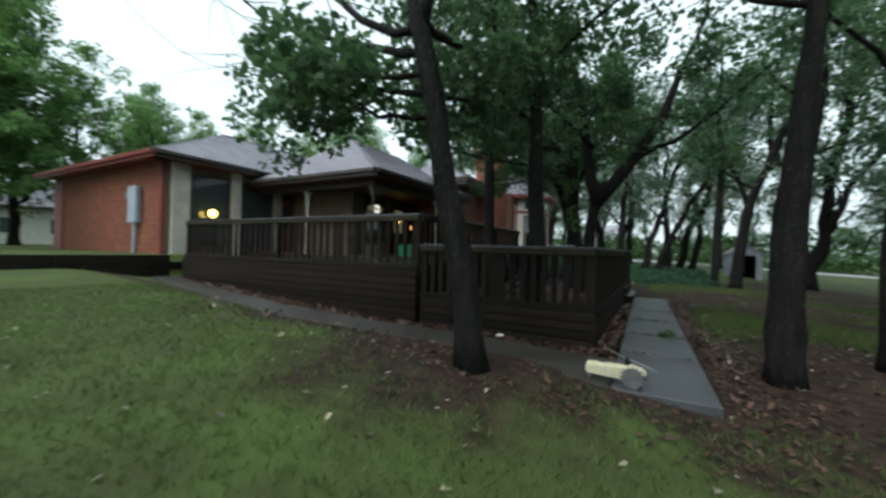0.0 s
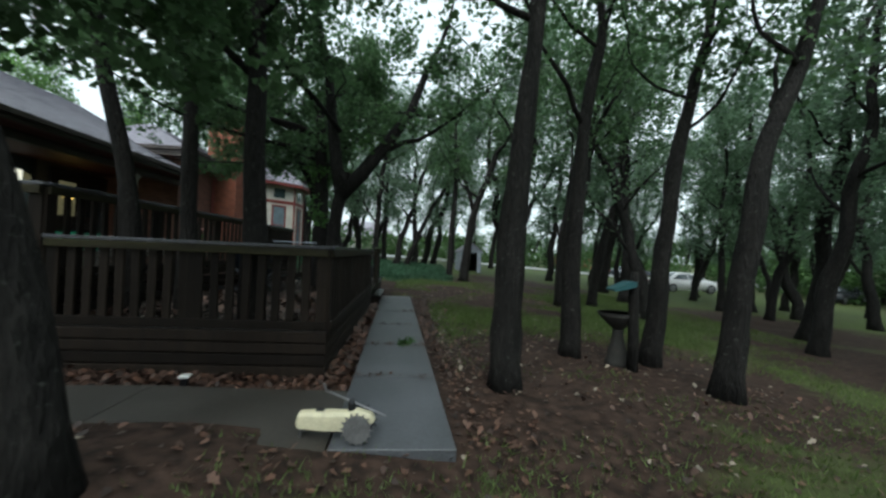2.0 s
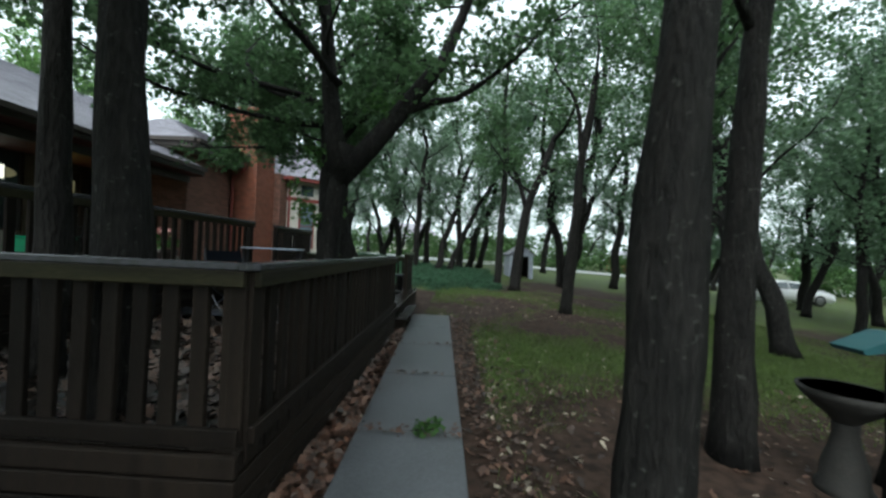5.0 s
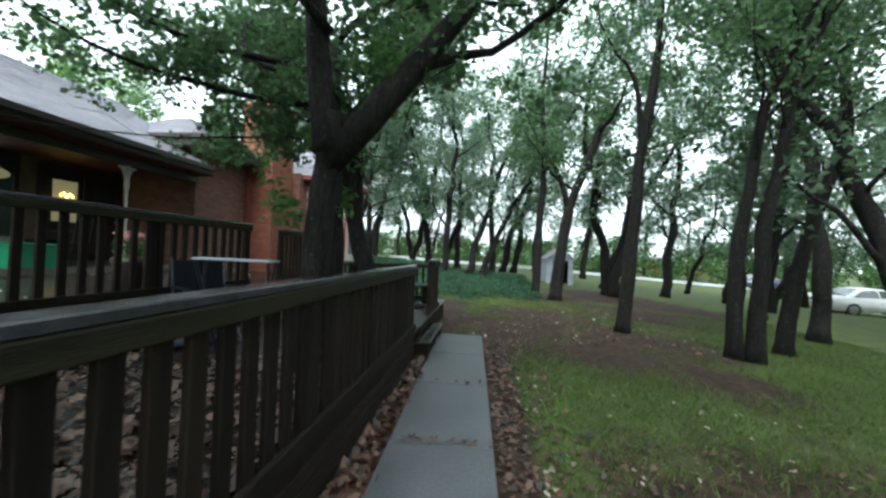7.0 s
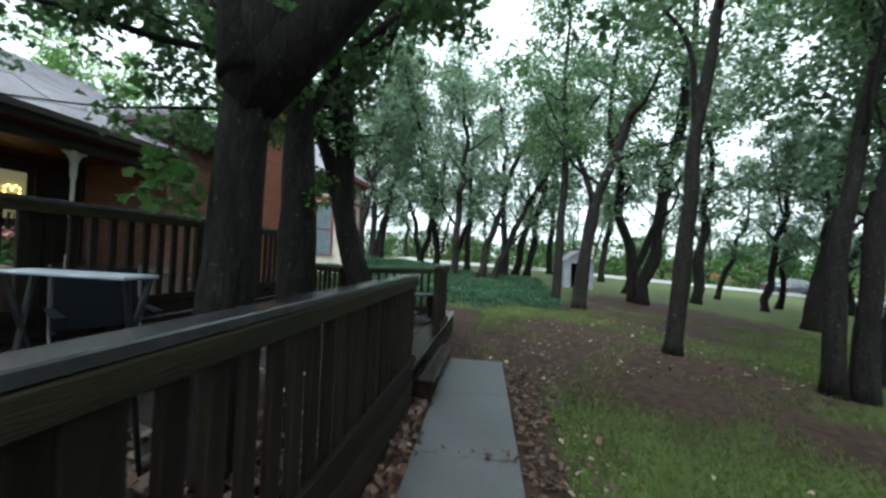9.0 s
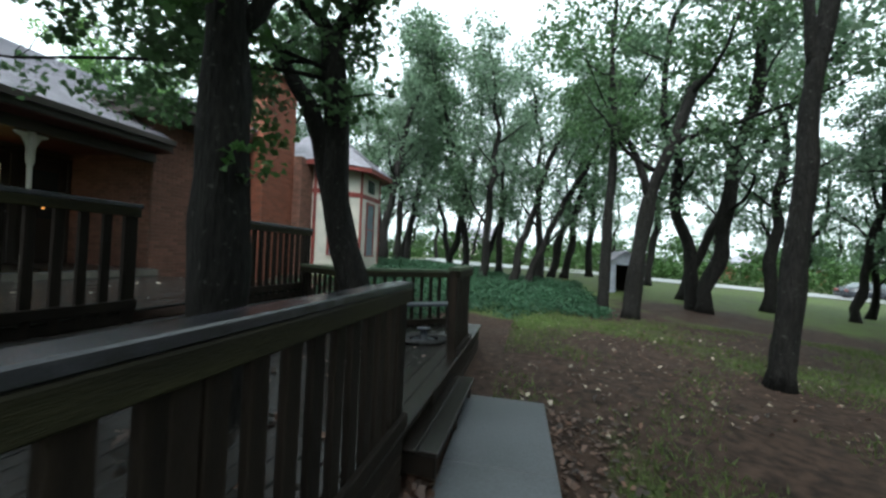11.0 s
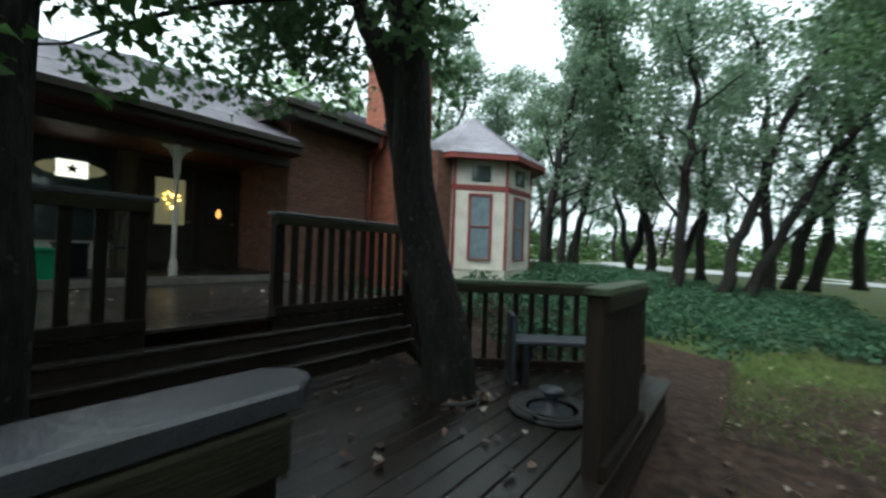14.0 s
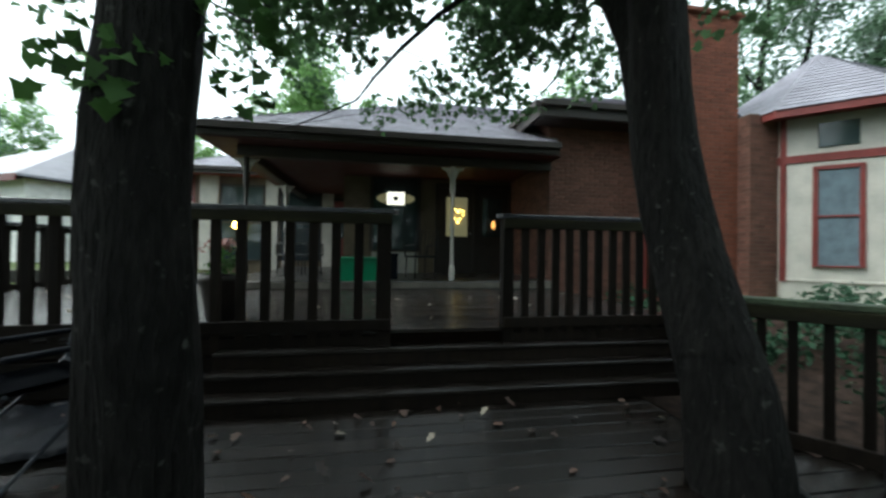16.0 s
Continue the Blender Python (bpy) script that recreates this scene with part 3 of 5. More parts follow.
oval = prism_bm([(0, 0.45 * math.cos(k * math.pi / 12), 0.14 * math.sin(k * math.pi / 12)) for k in range(24)], (0.008, 0, 0))
link("oval_pane", mesh_of(oval, M_HEART), lit, pose(-0.012, 0, 0.15))
heart = empty("heart_ornament", -9.58, 13.0, 2.42, label="heart of small yellow lights on a door pane", category="ornament")
for k in range(14):
    a = 2 * math.pi * k / 14
    hx, hz = 0.13 * math.sin(a) ** 3, 0.011 * (13 * math.cos(a) - 5 * math.cos(2 * a) - 2 * math.cos(3 * a) - math.cos(4 * a))
    b = bmesh.new()
    bmesh.ops.create_icosphere(b, subdivisions=1, radius=0.018, matrix=Matrix.Translation((0, hx, hz)))
    part("bulb", b, M_LAMP, heart)
candle = empty("candle_lamp", -9.60, 13.9, 2.1, label="small orange lamp glowing behind a door pane", category="lamp")
part("flame", lathe_bm([(0.01, 0), (0.045, 0.05), (0.05, 0.12), (0.02, 0.2)], 12), M_CANDLE, candle, smooth=True)
porch_lamp = empty("wall_lamp", -12.70, 7.0, 2.2, label="glowing yellow lamp on the recessed porch wall", category="lamp")
part("bracket", box_bm(-0.1, -0.05, -0.05, 0.0, 0.05, 0.15, 0.01), M_IRON, porch_lamp)
part("globe", lathe_bm([(0.03, 0.0), (0.11, 0.05), (0.13, 0.13), (0.10, 0.21), (0.03, 0.26)], 16), M_LAMP, porch_lamp, smooth=True, m=pose(0.1, 0, -0.1))

# brick wing
wing_wall = wall_box("wall", -9.7, 14.36, 0.2, -7.465, 14.6, 4.2, M_MORTAR, "red brick wall")
wing2 = wall_box("wall", -7.7, 14.6, 0.2, -7.465, 18.4, 4.2, M_MORTAR, "red brick wall")
bricks(wing2, (-7.465, 14.36, 0.6), (0, 1, 0), 2.1, 3.6, (1, 0, 0), M_BRICK, M_BRICK_J, 290)
wing3 = wall_box("wall", -7.6, 17.7, 0.2, -6.375, 18.36, 4.1, M_MORTAR, "red brick wall")
bricks(wing3, (-7.6, 17.7, 0.5), (1, 0, 0), 1.225, 3.6, (0, -1, 0), M_BRICK, M_BRICK_J, 0)
bricks(wing3, (-6.375, 17.7, 0.5), (0, 1, 0), 0.66, 3.6, (1, 0, 0), M_BRICK, M_BRICK_J, 0)
bricks(wing_wall, (-9.7, 14.36, 0.6), (1, 0, 0), 2.23, 3.6, (0, -1, 0), M_BRICK, M_BRICK_J, 0)
# chimney
chim = part("chimney", box_bm(-7.68, 16.47, 0.2, -6.615, 17.68, 5.95), M_MORTAR, house, "broad orange brick chimney stack")
bricks(chim, (-6.615, 16.46, 0.4), (0, 1, 0), 1.23, 5.55, (1, 0, 0), M_BRICK_C, M_BRICK_CJ, 290)
bricks(chim, (-7.68, 16.47, 0.4), (1, 0, 0), 1.065, 5.55, (0, -1, 0), M_BRICK_C, M_BRICK_CJ, 0)
bricks(chim, (-6.615, 17.68, 0.4), (-1, 0, 0), 1.065, 5.55, (0, 1, 0), M_BRICK_C, M_BRICK_CJ, 0)
link("chimney_cap", mesh_of(box_bm(-7.76, 16.38, 5.95, -6.53, 17.77, 6.05, 0.02), M_BRICK_CJ), chim)
# south gable end of the main wing
south = wall_box("wall", -21.5, 5.7, 0.3, -12.9, 5.9, 3.95, M_MORTAR, "orange brick end wall")
bricks(south, (-21.5, 5.7, 0.7), (1, 0, 0), 8.6, 3.1, (0, -1, 0), M_BRICK_C, M_BRICK_CJ, 0)
wall_box("corner_trim", -13.12, 5.66, 0.4, -12.88, 5.72, 3.85, M_RED, "red corner board")
wall_box("corner_trim", -21.6, 5.64, 0.4, -20.7, 5.72, 3.85, M_RED, "red corner board")
wall_box("frieze", -21.6, 5.64, 3.6, -12.9, 5.70, 3.9, M_RED, "red frieze board")
wall_box("wall", -21.5, 5.9, 0.3, -21.3, 24, 3.7, M_MORTAR)
wall_box("wall", -21.5, 24, 0.3, -7.5, 24.2, 3.7, M_MORTAR)
wall_box("wall", -7.7, 21.6, 0.3, -7.5, 24.2, 3.7, M_MORTAR)


# ---- roofs ----
def roof_plane(points, label="", name="roof"):
    """A roof slope with fascia thickness and overlapping shingle courses. First two points run along the eave."""
    pts = [Vector(p) for p in points]
    nrm = (pts[1] - pts[0]).cross(pts[2] - pts[0]).normalized()
    if nrm.z < 0:
        nrm = -nrm
    base = part(name, prism_bm([p - nrm * 0.06 for p in pts], nrm * 0.06), M_ROOF, house, label)
    e = (pts[1] - pts[0]).normalized()
    up = nrm.cross(e)
    if up.z < 0:
        up = -up
    loc = [((p - pts[0]).dot(e), (p - pts[0]).dot(up)) for p in pts]
    height = max(v for u, v in loc)
    rnd = random.Random(7)
    verts, faces, v, row = [], [], -0.02, 0
    while v < height - 0.02:
        vm = max(v, 0.001) + 0.03
        xs = []
        for (u0, v0), (u1, v1) in zip(loc, loc[1:] + loc[:1]):
            if (v0 - vm) * (v1 - vm) < 0:
                xs.append(u0 + (u1 - u0) * (vm - v0) / (v1 - v0))
        if len(xs) >= 2:
            a, b = min(xs), max(xs)
            s = a - (0.15 if row % 2 else 0)
            while s < b:
                s0, s1 = max(a, s), min(b, s + 0.29 + rnd.uniform(-0.02, 0.02))
                if s1 > s0 + 0.01:
                    k = len(verts)
                    lift = 0.016 + rnd.uniform(0, 0.004)
                    for uu, vv, ww in ((s0, v, lift), (s1 - 0.006, v, lift), (s1 - 0.006, v + 0.17, 0.004), (s0, v + 0.17, 0.004), (s0, v, 0), (s1 - 0.006, v, 0)):
                        verts.append(pts[0] + e * uu + up * vv + nrm * ww)
                    faces += [(k, k + 1, k + 2, k + 3), (k + 4, k + 5, k + 1, k)]
                s = s1
        v += 0.145
        row += 1
    tagged(link("shingles", raw(verts, faces, M_SHINGLE), base), kind="stuff")
    return base


def fascia(p0, p1, material, h=0.2, drop=0.0):
    p0, p1 = Vector(p0), Vector(p1)
    d = p1 - p0
    side_v = Vector((d.y, -d.x, 0)).normalized() * 0.03
    part("fascia", prism_bm([p0, p1, p1 - Vector((0, 0, h)), p0 - Vector((0, 0, h))], side_v), material, house)
    part("gutter", prism_bm([p0 + side_v, p1 + side_v, p1 + side_v * 4 + Vector((0, 0, -0.01)), p1 + side_v * 3 - Vector((0, 0, 0.1)), p1 + side_v - Vector((0, 0, 0.1))][:2] + [p1 + side_v - Vector((0, 0, 0.1)), p0 + side_v - Vector((0, 0, 0.1))], side_v * 2.5), material, house)


# porch roof, hipped at its south end
PE, RX, RZ = 3.5, -12.3, 6.15
roof_plane([(-6.95, 8.3, PE), (-6.95, 14.3, PE), (RX, 16.5, RZ), (RX, 13.0, RZ)], "wet grey shingled porch roof")
roof_plane([(-12.6, 8.3, PE), (-6.95, 8.3, PE), (RX, 13.0, RZ)], "wet grey shingled porch roof")
fascia((-6.95, 8.3, PE), (-6.95, 14.3, PE), M_DARK)
fascia((-12.6, 8.3, PE), (-6.95, 8.3, PE), M_DARK)
part("porch_ceiling", box_bm(-12.9, 8.31, 3.28, -6.96, 14.36, 3.32), M_SOFFIT, house, "red porch soffit in a shade-darkened tone")
part("porch_beam", box_bm(-7.55, 8.75, 3.1, -7.38, 14.36, 3.28, 0.01), M_DARK, house)
part("porch_beam", box_bm(-12.8, 8.75, 3.1, -7.55, 8.92, 3.28, 0.01), M_DARK, house)
# main roof
ME_, MR = 3.87, 6.0
roof_plane([(-12.3, 5.2, ME_), (-12.3, 22, ME_), (-16.7, 19, MR), (-16.7, 9.6, MR)], "grey violet shingled hipped roof")
roof_plane([(-22, 5.2, ME_), (-12.3, 5.2, ME_), (-16.7, 9.6, MR)], "grey violet shingled hipped roof")
roof_plane([(-22, 24, ME_), (-22, 5.2, ME_), (-16.7, 9.6, MR), (-16.7, 19, MR)], "grey violet shingled hipped roof")
fascia((-12.3, 5.2, ME_), (-12.3, 8.3, ME_), M_DARK)
fascia((-22, 5.2, ME_), (-12.3, 5.2, ME_), M_RED)
part("soffit", box_bm(-21.5, 5.25, 3.7, -12.35, 5.7, 3.72), M_RED, house)
part("soffit", box_bm(-12.9, 5.25, 3.7, -12.35, 8.4, 3.72), M_RED, house)
# brick wing roof
WE, WR = 4.27, 5.75
roof_plane([(-6.95, 13.95, WE), (-6.95, 21.0, WE), (-10.0, 20, WR), (-10.0, 17.0, WR)], "grey shingled hipped wing roof")
roof_plane([(-10.6, 13.95, WE), (-6.95, 13.95, WE), (-10.0, 17.0, WR), (-10.6, 17.0, WR)], "grey shingled hipped wing roof")
fascia((-6.95, 13.95, WE), (-6.95, 18.0, WE), M_DARK, 0.28)
fascia((-10.0, 13.95, WE), (-6.95, 13.95, WE), M_DARK, 0.28)
part("soffit", box_bm(-7.45, 14.0, 3.98, -6.98, 16.45, 4.01), M_DARK, house)
part("downspout", tube_bm([(-6.9, 16.3, 4.15), (-6.95, 16.3, 3.9), (-7.36, 16.36, 3.6), (-7.38, 16.36, 0.6)], [0.045] * 4, 8), M_RED, house)

# porch posts with turned brackets
for px, py, post_m, words in ((-7.45, 12.45, M_CREAM, "slim white turned porch post"), (-7.5, 8.87, M_DARK, "dark brown corner post of the porch"), (-10.35, 8.87, M_CREAM, "slim white turned porch post")):
    post = part("porch_post", lathe_bm([(0.055, 0), (0.055, 0.25), (0.034, 0.3), (0.031, 0.9), (0.044, 0.96), (0.046, 1.0), (0.044, 1.04), (0.031, 1.1), (0.031, 1.6), (0.052, 1.68), (0.052, 2.12)], 14), post_m, house, words, m=pose(px, py, PZ - 0.02))
    for s in (-1, 1):
        outline = [(0, 0.04, 0), (0, 0.21, 0), (0, 0.19, -0.04), (0, 0.12, -0.07), (0, 0.08, -0.15), (0, 0.04, -0.26)]
        outline = [(a - 0.015, b * s, c) for a, b, c in outline]
        link("bracket", mesh_of(prism_bm(outline, (0.03, 0, 0)), M_CREAM), post, pose(0, 0, 2.1))

# ---- bay turret ----
TC = Vector((-6.98, 20.0, 0))
R8 = 1.41 / (2 * math.sin(math.pi / 8))
turret = part("turret", lathe_bm([(R8, 0.3), (R8, 4.04)], 8), M_CREAM, house, "cream octagonal bay with red trim", m=pose(TC.x, TC.y, 0, 0, 0, 22.5))
for k in range(8):
    a = radians(45 * k)
    mid = TC + Vector((math.cos(a), math.sin(a), 0)) * (R8 * math.cos(math.pi / 8))
    yaw = 45 * k + 90
    if k in (0, 1, 6, 7):
        link("trim_band", box_mesh(1.44, 0.05, 0.14, M_RED), house, pose(mid.x, mid.y, 3.18, 0, 0, yaw))
        link("trim_band", box_mesh(1.44, 0.05, 0.05, M_CREAM), house, pose(mid.x, mid.y, 1.08, 0, 0, yaw))
        window("window", mid.x, mid.y, 1.38, 0.5, 1.65, yaw, M_RED, M_CURTAIN)
        w2 = link("window", box_mesh(0.5, 0.05, 0.42, M_GLASS), house, pose(mid.x, mid.y, 3.42, 0, 0, yaw))
        for s in (-1, 1):
            link("trim_post", box_mesh(0.07, 0.06, 2.95, M_RED), house, pose(mid.x + math.cos(radians(yaw)) * 0.70 * s, mid.y + math.sin(radians(yaw)) * 0.70 * s, 1.08, 0, 0, yaw))
    o = R8 * 1.22
    A = TC + Vector((math.cos(a - math.pi / 8) * o, math.sin(a - math.pi / 8) * o, 4.08))
    B = TC + Vector((math.cos(a + math.pi / 8) * o, math.sin(a + math.pi / 8) * o, 4.08))
    roof_plane([A, B, TC + Vector((0, 0, 5.7))], "grey shingled turret roof")
    if k in (0, 1, 2, 5, 6, 7):
        fascia(B, A, M_RED, 0.14)
part("soffit", lathe_bm([(R8, 3.98), (R8 * 1.21, 3.985), (R8 * 1.21, 4.0)], 8), M_RED, house, m=pose(TC.x, TC.y, 0, 0, 0, 22.5))

sec = empty("security_light", -6.93, 16.42, 4.32, label="small black twin floodlight on the eave", category="lamp")
part("base", lathe_bm([(0.05, 0), (0.05, 0.03)], 12), M_IRON, sec)
for s in (-1, 1):
    part("lamp_head", lathe_bm([(0.03, -0.05), (0.05, 0.0), (0.06, 0.06)], 12), M_IRON, sec, smooth=True, m=pose(0.06, 0.07 * s, 0.08, 0, 75, 20 * s))
meter = empty("electric_meter", -14.4, 5.66, 1.5, label="grey electric meter box on the brick end wall", category="meter")
part("box", box_bm(-0.28, -0.16, 0.35, 0.28, 0.0, 1.5, 0.02), M_METER, meter)
part("conduit", tube_bm([(0, -0.06, -0.9), (0, -0.06, 0.35)], [0.05, 0.05], 10), M_METER, meter)
part("dial", lathe_bm([(0.12, 0), (0.12, 0.08), (0.09, 0.1)], 20), M_STEEL, meter, m=pose(-0.55, 0, 1.25, 90))


# ---- trees ----
LEAF_A = np.array([(0, 0), (0.10, 0.22), (0.30, 0.30), (0.20, 0.50), (0.44, 0.66), (0.20, 0.82), (0, 1.0), (-0.20, 0.82), (-0.42, 0.64), (-0.20, 0.48), (-0.30, 0.28), (-0.10, 0.2)])
LEAF_B = np.array([(0, 0), (0.28, 0.35), (0.30, 0.7), (0, 1.0), (-0.30, 0.66), (-0.28, 0.3)])
LEAF_C = np.array([(0, 0), (0.36, 0.5), (0, 1.0), (-0.36, 0.46)])


def leaves_mesh(rng, centres, radii, count, size, material, shape, flat=0.75):
    """Many single leaves scattered in clumps round the centres, as one mesh."""
    centres, radii = np.array(centres), np.array(radii)
    weight = radii ** 2
    pick = rng.choice(len(centres), count, p=weight / weight.sum())
    d = rng.normal(size=(count, 3))
    d /= np.linalg.norm(d, axis=1)[:, None]
    d[:, 2] *= flat
    pos = centres[pick] + d * (radii[pick] * rng.uniform(0.15, 1.0, count) ** 0.5)[:, None]
    u = rng.normal(size=(count, 3))
    u[:, 2] = u[:, 2] * 0.6 - 0.35
    u /= np.linalg.norm(u, axis=1)[:, None]
    w = rng.normal(size=(count, 3)) + np.array((0, 0, 1.2))
    v = np.cross(w, u)
    v /= np.linalg.norm(v, axis=1)[:, None]
    n = np.cross(u, v)
    s = size * rng.uniform(0.65, 1.35, count)
    k = len(shape)
    curl = (np.abs(shape[:, 0]) * 0.5 - (shape[:, 1] - 0.5) ** 2 * 0.5)
    verts = pos[:, None, :] + s[:, None, None] * (v[:, None, :] * shape[None, :, 0, None] + u[:, None, :] * shape[None, :, 1, None] + n[:, None, :] * curl[None, :, None])
    return polygons(verts.reshape(-1, 3), count, k, material)


def polygons(verts, count, k, material):
    me = bpy.data.meshes.new("m")
    me.vertices.add(count * k)
    me.vertices.foreach_set("co", np.ascontiguousarray(verts, dtype=np.float32).ravel())
    me.loops.add(count * k)
    me.loops.foreach_set("vertex_index", np.arange(count * k, dtype=np.int32))
    me.polygons.add(count)
    me.polygons.foreach_set("loop_start", np.arange(0, count * k, k, dtype=np.int32))
    me.materials.append(material)
    me.update(calc_edges=True)
    return me


def bend(rnd, p, d, length, steps, wobble, rise=0.0):
    """A crooked line from p along d."""
    pts, d = [Vector(p)], Vector(d).normalized()
    for i in range(steps):
        d = (d + Vector((rnd.gauss(0, wobble), rnd.gauss(0, wobble), rnd.gauss(0, wobble * 0.6) + rise))).normalized()
        pts.append(pts[-1] + d * (length / steps))
    return pts


def oak(x, y, r, spine, seed, limbs=None, crown=(6000, 0.15, LEAF_A), top=8.5, spread=2.6, label="", material=None, low=3.0, sides=14, base=None, skip=None, shoots=(), auto=0, clump=0.4, boughs=9, sway=0.03):
    """An oak: a swaying trunk along spine (offsets from its foot), boughs along it, twigs and a crown of leaf clumps."""
    rnd, rng = random.Random(seed), np.random.default_rng(seed)
    z0 = ground_z(x, y) - 0.05 if base is None else base
    thing = empty("oak_tree", x, y, z0, 0, label or "oak with dark furrowed bark and a dense green crown", "tree", "oaks")
    pts = [Vector(p) for p in spine]
    if limbs is None:
        pts += bend(rnd, pts[-1], pts[-1] - pts[-2], (top - pts[-1].z) * 0.8, 6, 0.13, 0.05)[1:]
    fine = []
    for a, b in zip(pts, pts[1:]):
        k = max(2, int((b - a).length / 0.28))
        fine += [a.lerp(b, i / k) for i in range(k)]
    fine.append(pts[-1])
    line = [fine[0]] + [(fine[i - 1] + fine[i] * 2 + fine[i + 1]) / 4 for i in range(1, len(fine) - 1)] + [fine[-1]]
    line = [p + Vector((noise.noise((seed, p.z * 0.9, 0)), noise.noise((seed, p.z * 0.9, 7)), 0)) * sway * min(1, max(0, p.z) / 0.6) for p in line]
    h = line[-1].z
    thin = 0.42 if limbs is not None else 0.8
    rad = [r * (1 - thin * max(0, p.z) / max(h, 1)) * (1 + 0.3 * math.exp(-max(0, p.z) / 0.13)) for p in line]
    part("trunk", tube_bm(line, rad, sides, squash=0.3, seed=seed), M_BARK, thing, smooth=True)
    centres, radii = [], []
    tip, rtip = line[-1], rad[-1]
    twigs = bmesh.new()
    specs = list(limbs or [])
    for i in range(auto):
        a = i * 6.28 / auto + rnd.uniform(-0.5, 0.5)
        specs.append((tip, (math.cos(a) * 0.75, math.sin(a) * 0.75, rnd.uniform(0.5, 1.3)), (top - tip.z) * rnd.uniform(0.75, 1.05), rtip * rnd.uniform(0.45, 0.7)))
    if limbs is None:
        z_first = low * (0.8 if clump < 0.35 else 1.25)
        turn = rnd.uniform(0, 6.28)
        for i in range(boughs):
            zz = z_first + (h - z_first) * (i / max(1, boughs - 1)) ** 0.9
            k = min(range(len(line)), key=lambda j: abs(line[j].z - zz))
            turn += 2.4 + rnd.uniform(-0.5, 0.5)
            up = rnd.uniform(0.45, 1.3)
            specs.append((line[k], (math.cos(turn), math.sin(turn), up), (1 - 0.5 * i / boughs) * spread * rnd.uniform(0.8, 1.35), rad[k] * rnd.uniform(0.3, 0.5)))
    for start, d, length, lr, *wobble in specs:
        limb = bend(rnd, start, d, length, 9, *(wobble or (0.2, 0.05)))
        part("limb", tube_bm(limb, [lr * (1 - 0.85 * i / 9) for i in range(10)], 7), M_BARK, thing, smooth=True)
        for i in range(3, 10):
            for q in range(2):
                a = rnd.uniform(0, 6.28)
                dd = (math.cos(a), math.sin(a), rnd.uniform(-0.3, 0.4))
                tw = bend(rnd, limb[i], dd, min(spread, length) * rnd.uniform(0.25, 0.65), 5, 0.28)
                if i % 2 == 0 or q:
                    tube_bm(tw, [lr * 0.17 * (1 - 0.16 * j) for j in range(6)], 5, twigs)
                for p in tw[2:]:
                    if p.z > low and not (skip and skip(p)) and rnd.random() < clump:
                        centres.append(tuple(p + Vector((rnd.gauss(0, 0.12), rnd.gauss(0, 0.12), rnd.gauss(0, 0.12)))))
                        radii.append(rnd.uniform(0.2, 0.5) * (1.25 if clump < 0.5 else 0.85))
    tagged(part("twiggery", twigs, M_BARK, thing, smooth=True), kind="stuff")
    for p in shoots:
        tagged(link("leafy_shoot", leaves_mesh(rng, [tuple(Vector(p) + Vector((rnd.gauss(0, 0.1), rnd.gauss(0, 0.1), rnd.gauss(0, 0.1)))) for i in range(4)], [0.17] * 4, 110, 0.075, M_LEAF_B, LEAF_A), thing), kind="stuff")
    n, size, shape = crown
    if centres:
        part_ob = link("crown", leaves_mesh(rng, centres, radii, n, size, material or M_LEAF, shape), thing)
        tagged(part_ob, kind="stuff")
    return thing


NEAR = (3400, 0.105, LEAF_A)
V = Vector
# oaks by the front lawn and along the walk
oak(-1.49, 3.22, 0.13, [(0, 0, 0), (-0.08, -0.02, 0.7), (-0.25, -0.1, 1.7), (-0.4, -0.18, 2.5), (-0.5, -0.24, 3.1), (-0.6, -0.3, 3.9)], 11, limbs=[((-0.5, -0.25, 3.2), (0.5, 0.3, 1), 3.0, 0.07), ((-0.45, -0.2, 3.0), (-0.7, 0.8, 0.22), 4.2, 0.05), ((-0.5, -0.25, 3.2), (-1.0, 0.3, 0.3), 4.2, 0.05), ((-0.5, -0.25, 3.3), (-0.3, 1.0, 0.3), 3.6, 0.05), ((-0.3, -0.15, 2.6), (-1.0, 0.12, 0.12), 3.4, 0.035), ((-0.35, -0.18, 2.7), (-0.85, 0.75, 0.08), 3.4, 0.035), ((-0.3, -0.15, 2.4), (-1.0, -0.2, -0.12), 2.9, 0.03), ((-0.4, -0.2, 2.8), (-0.95, -0.35, 0.0), 3.2, 0.03), ((-0.4, -0.2, 2.8), (-0.2, 0.5, 0.0), 2.0, 0.03)], crown=(10500, 0.1, LEAF_A), low=2.1, skip=lambda p: 1.47 - p.x > 1.7 * (p.y + 3.15) or p.x < -0.9 and p.z > 3.05, auto=2, clump=0.55, top=8, label="slender oak leaning over the front walk")
oak(1.22, 5.6, 0.175, [(0, 0, 0), (-0.01, 0, 1.25), (0.06, 0.02, 2.3), (0.13, 0.04, 3.1), (0.21, 0.08, 3.9), (0.3, 0.1, 5.0)], 12, crown=NEAR, low=3.3, top=9)
oak(2.63, 7.1, 0.15, [(0, 0, 0), (-0.01, 0, 1.2), (0.05, 0, 2.7), (0.12, 0.03, 3.9), (0.32, 0.05, 4.9)], 13, crown=NEAR, low=3.0, top=9)
oak(3.78, 6.85, 0.15, [(0, 0, 0), (0.08, 0, 0.9), (0.22, 0, 2.45), (0.38, 0.03, 3.6), (0.66, 0.06, 4.7)], 14, crown=NEAR, low=2.8, top=8.5)
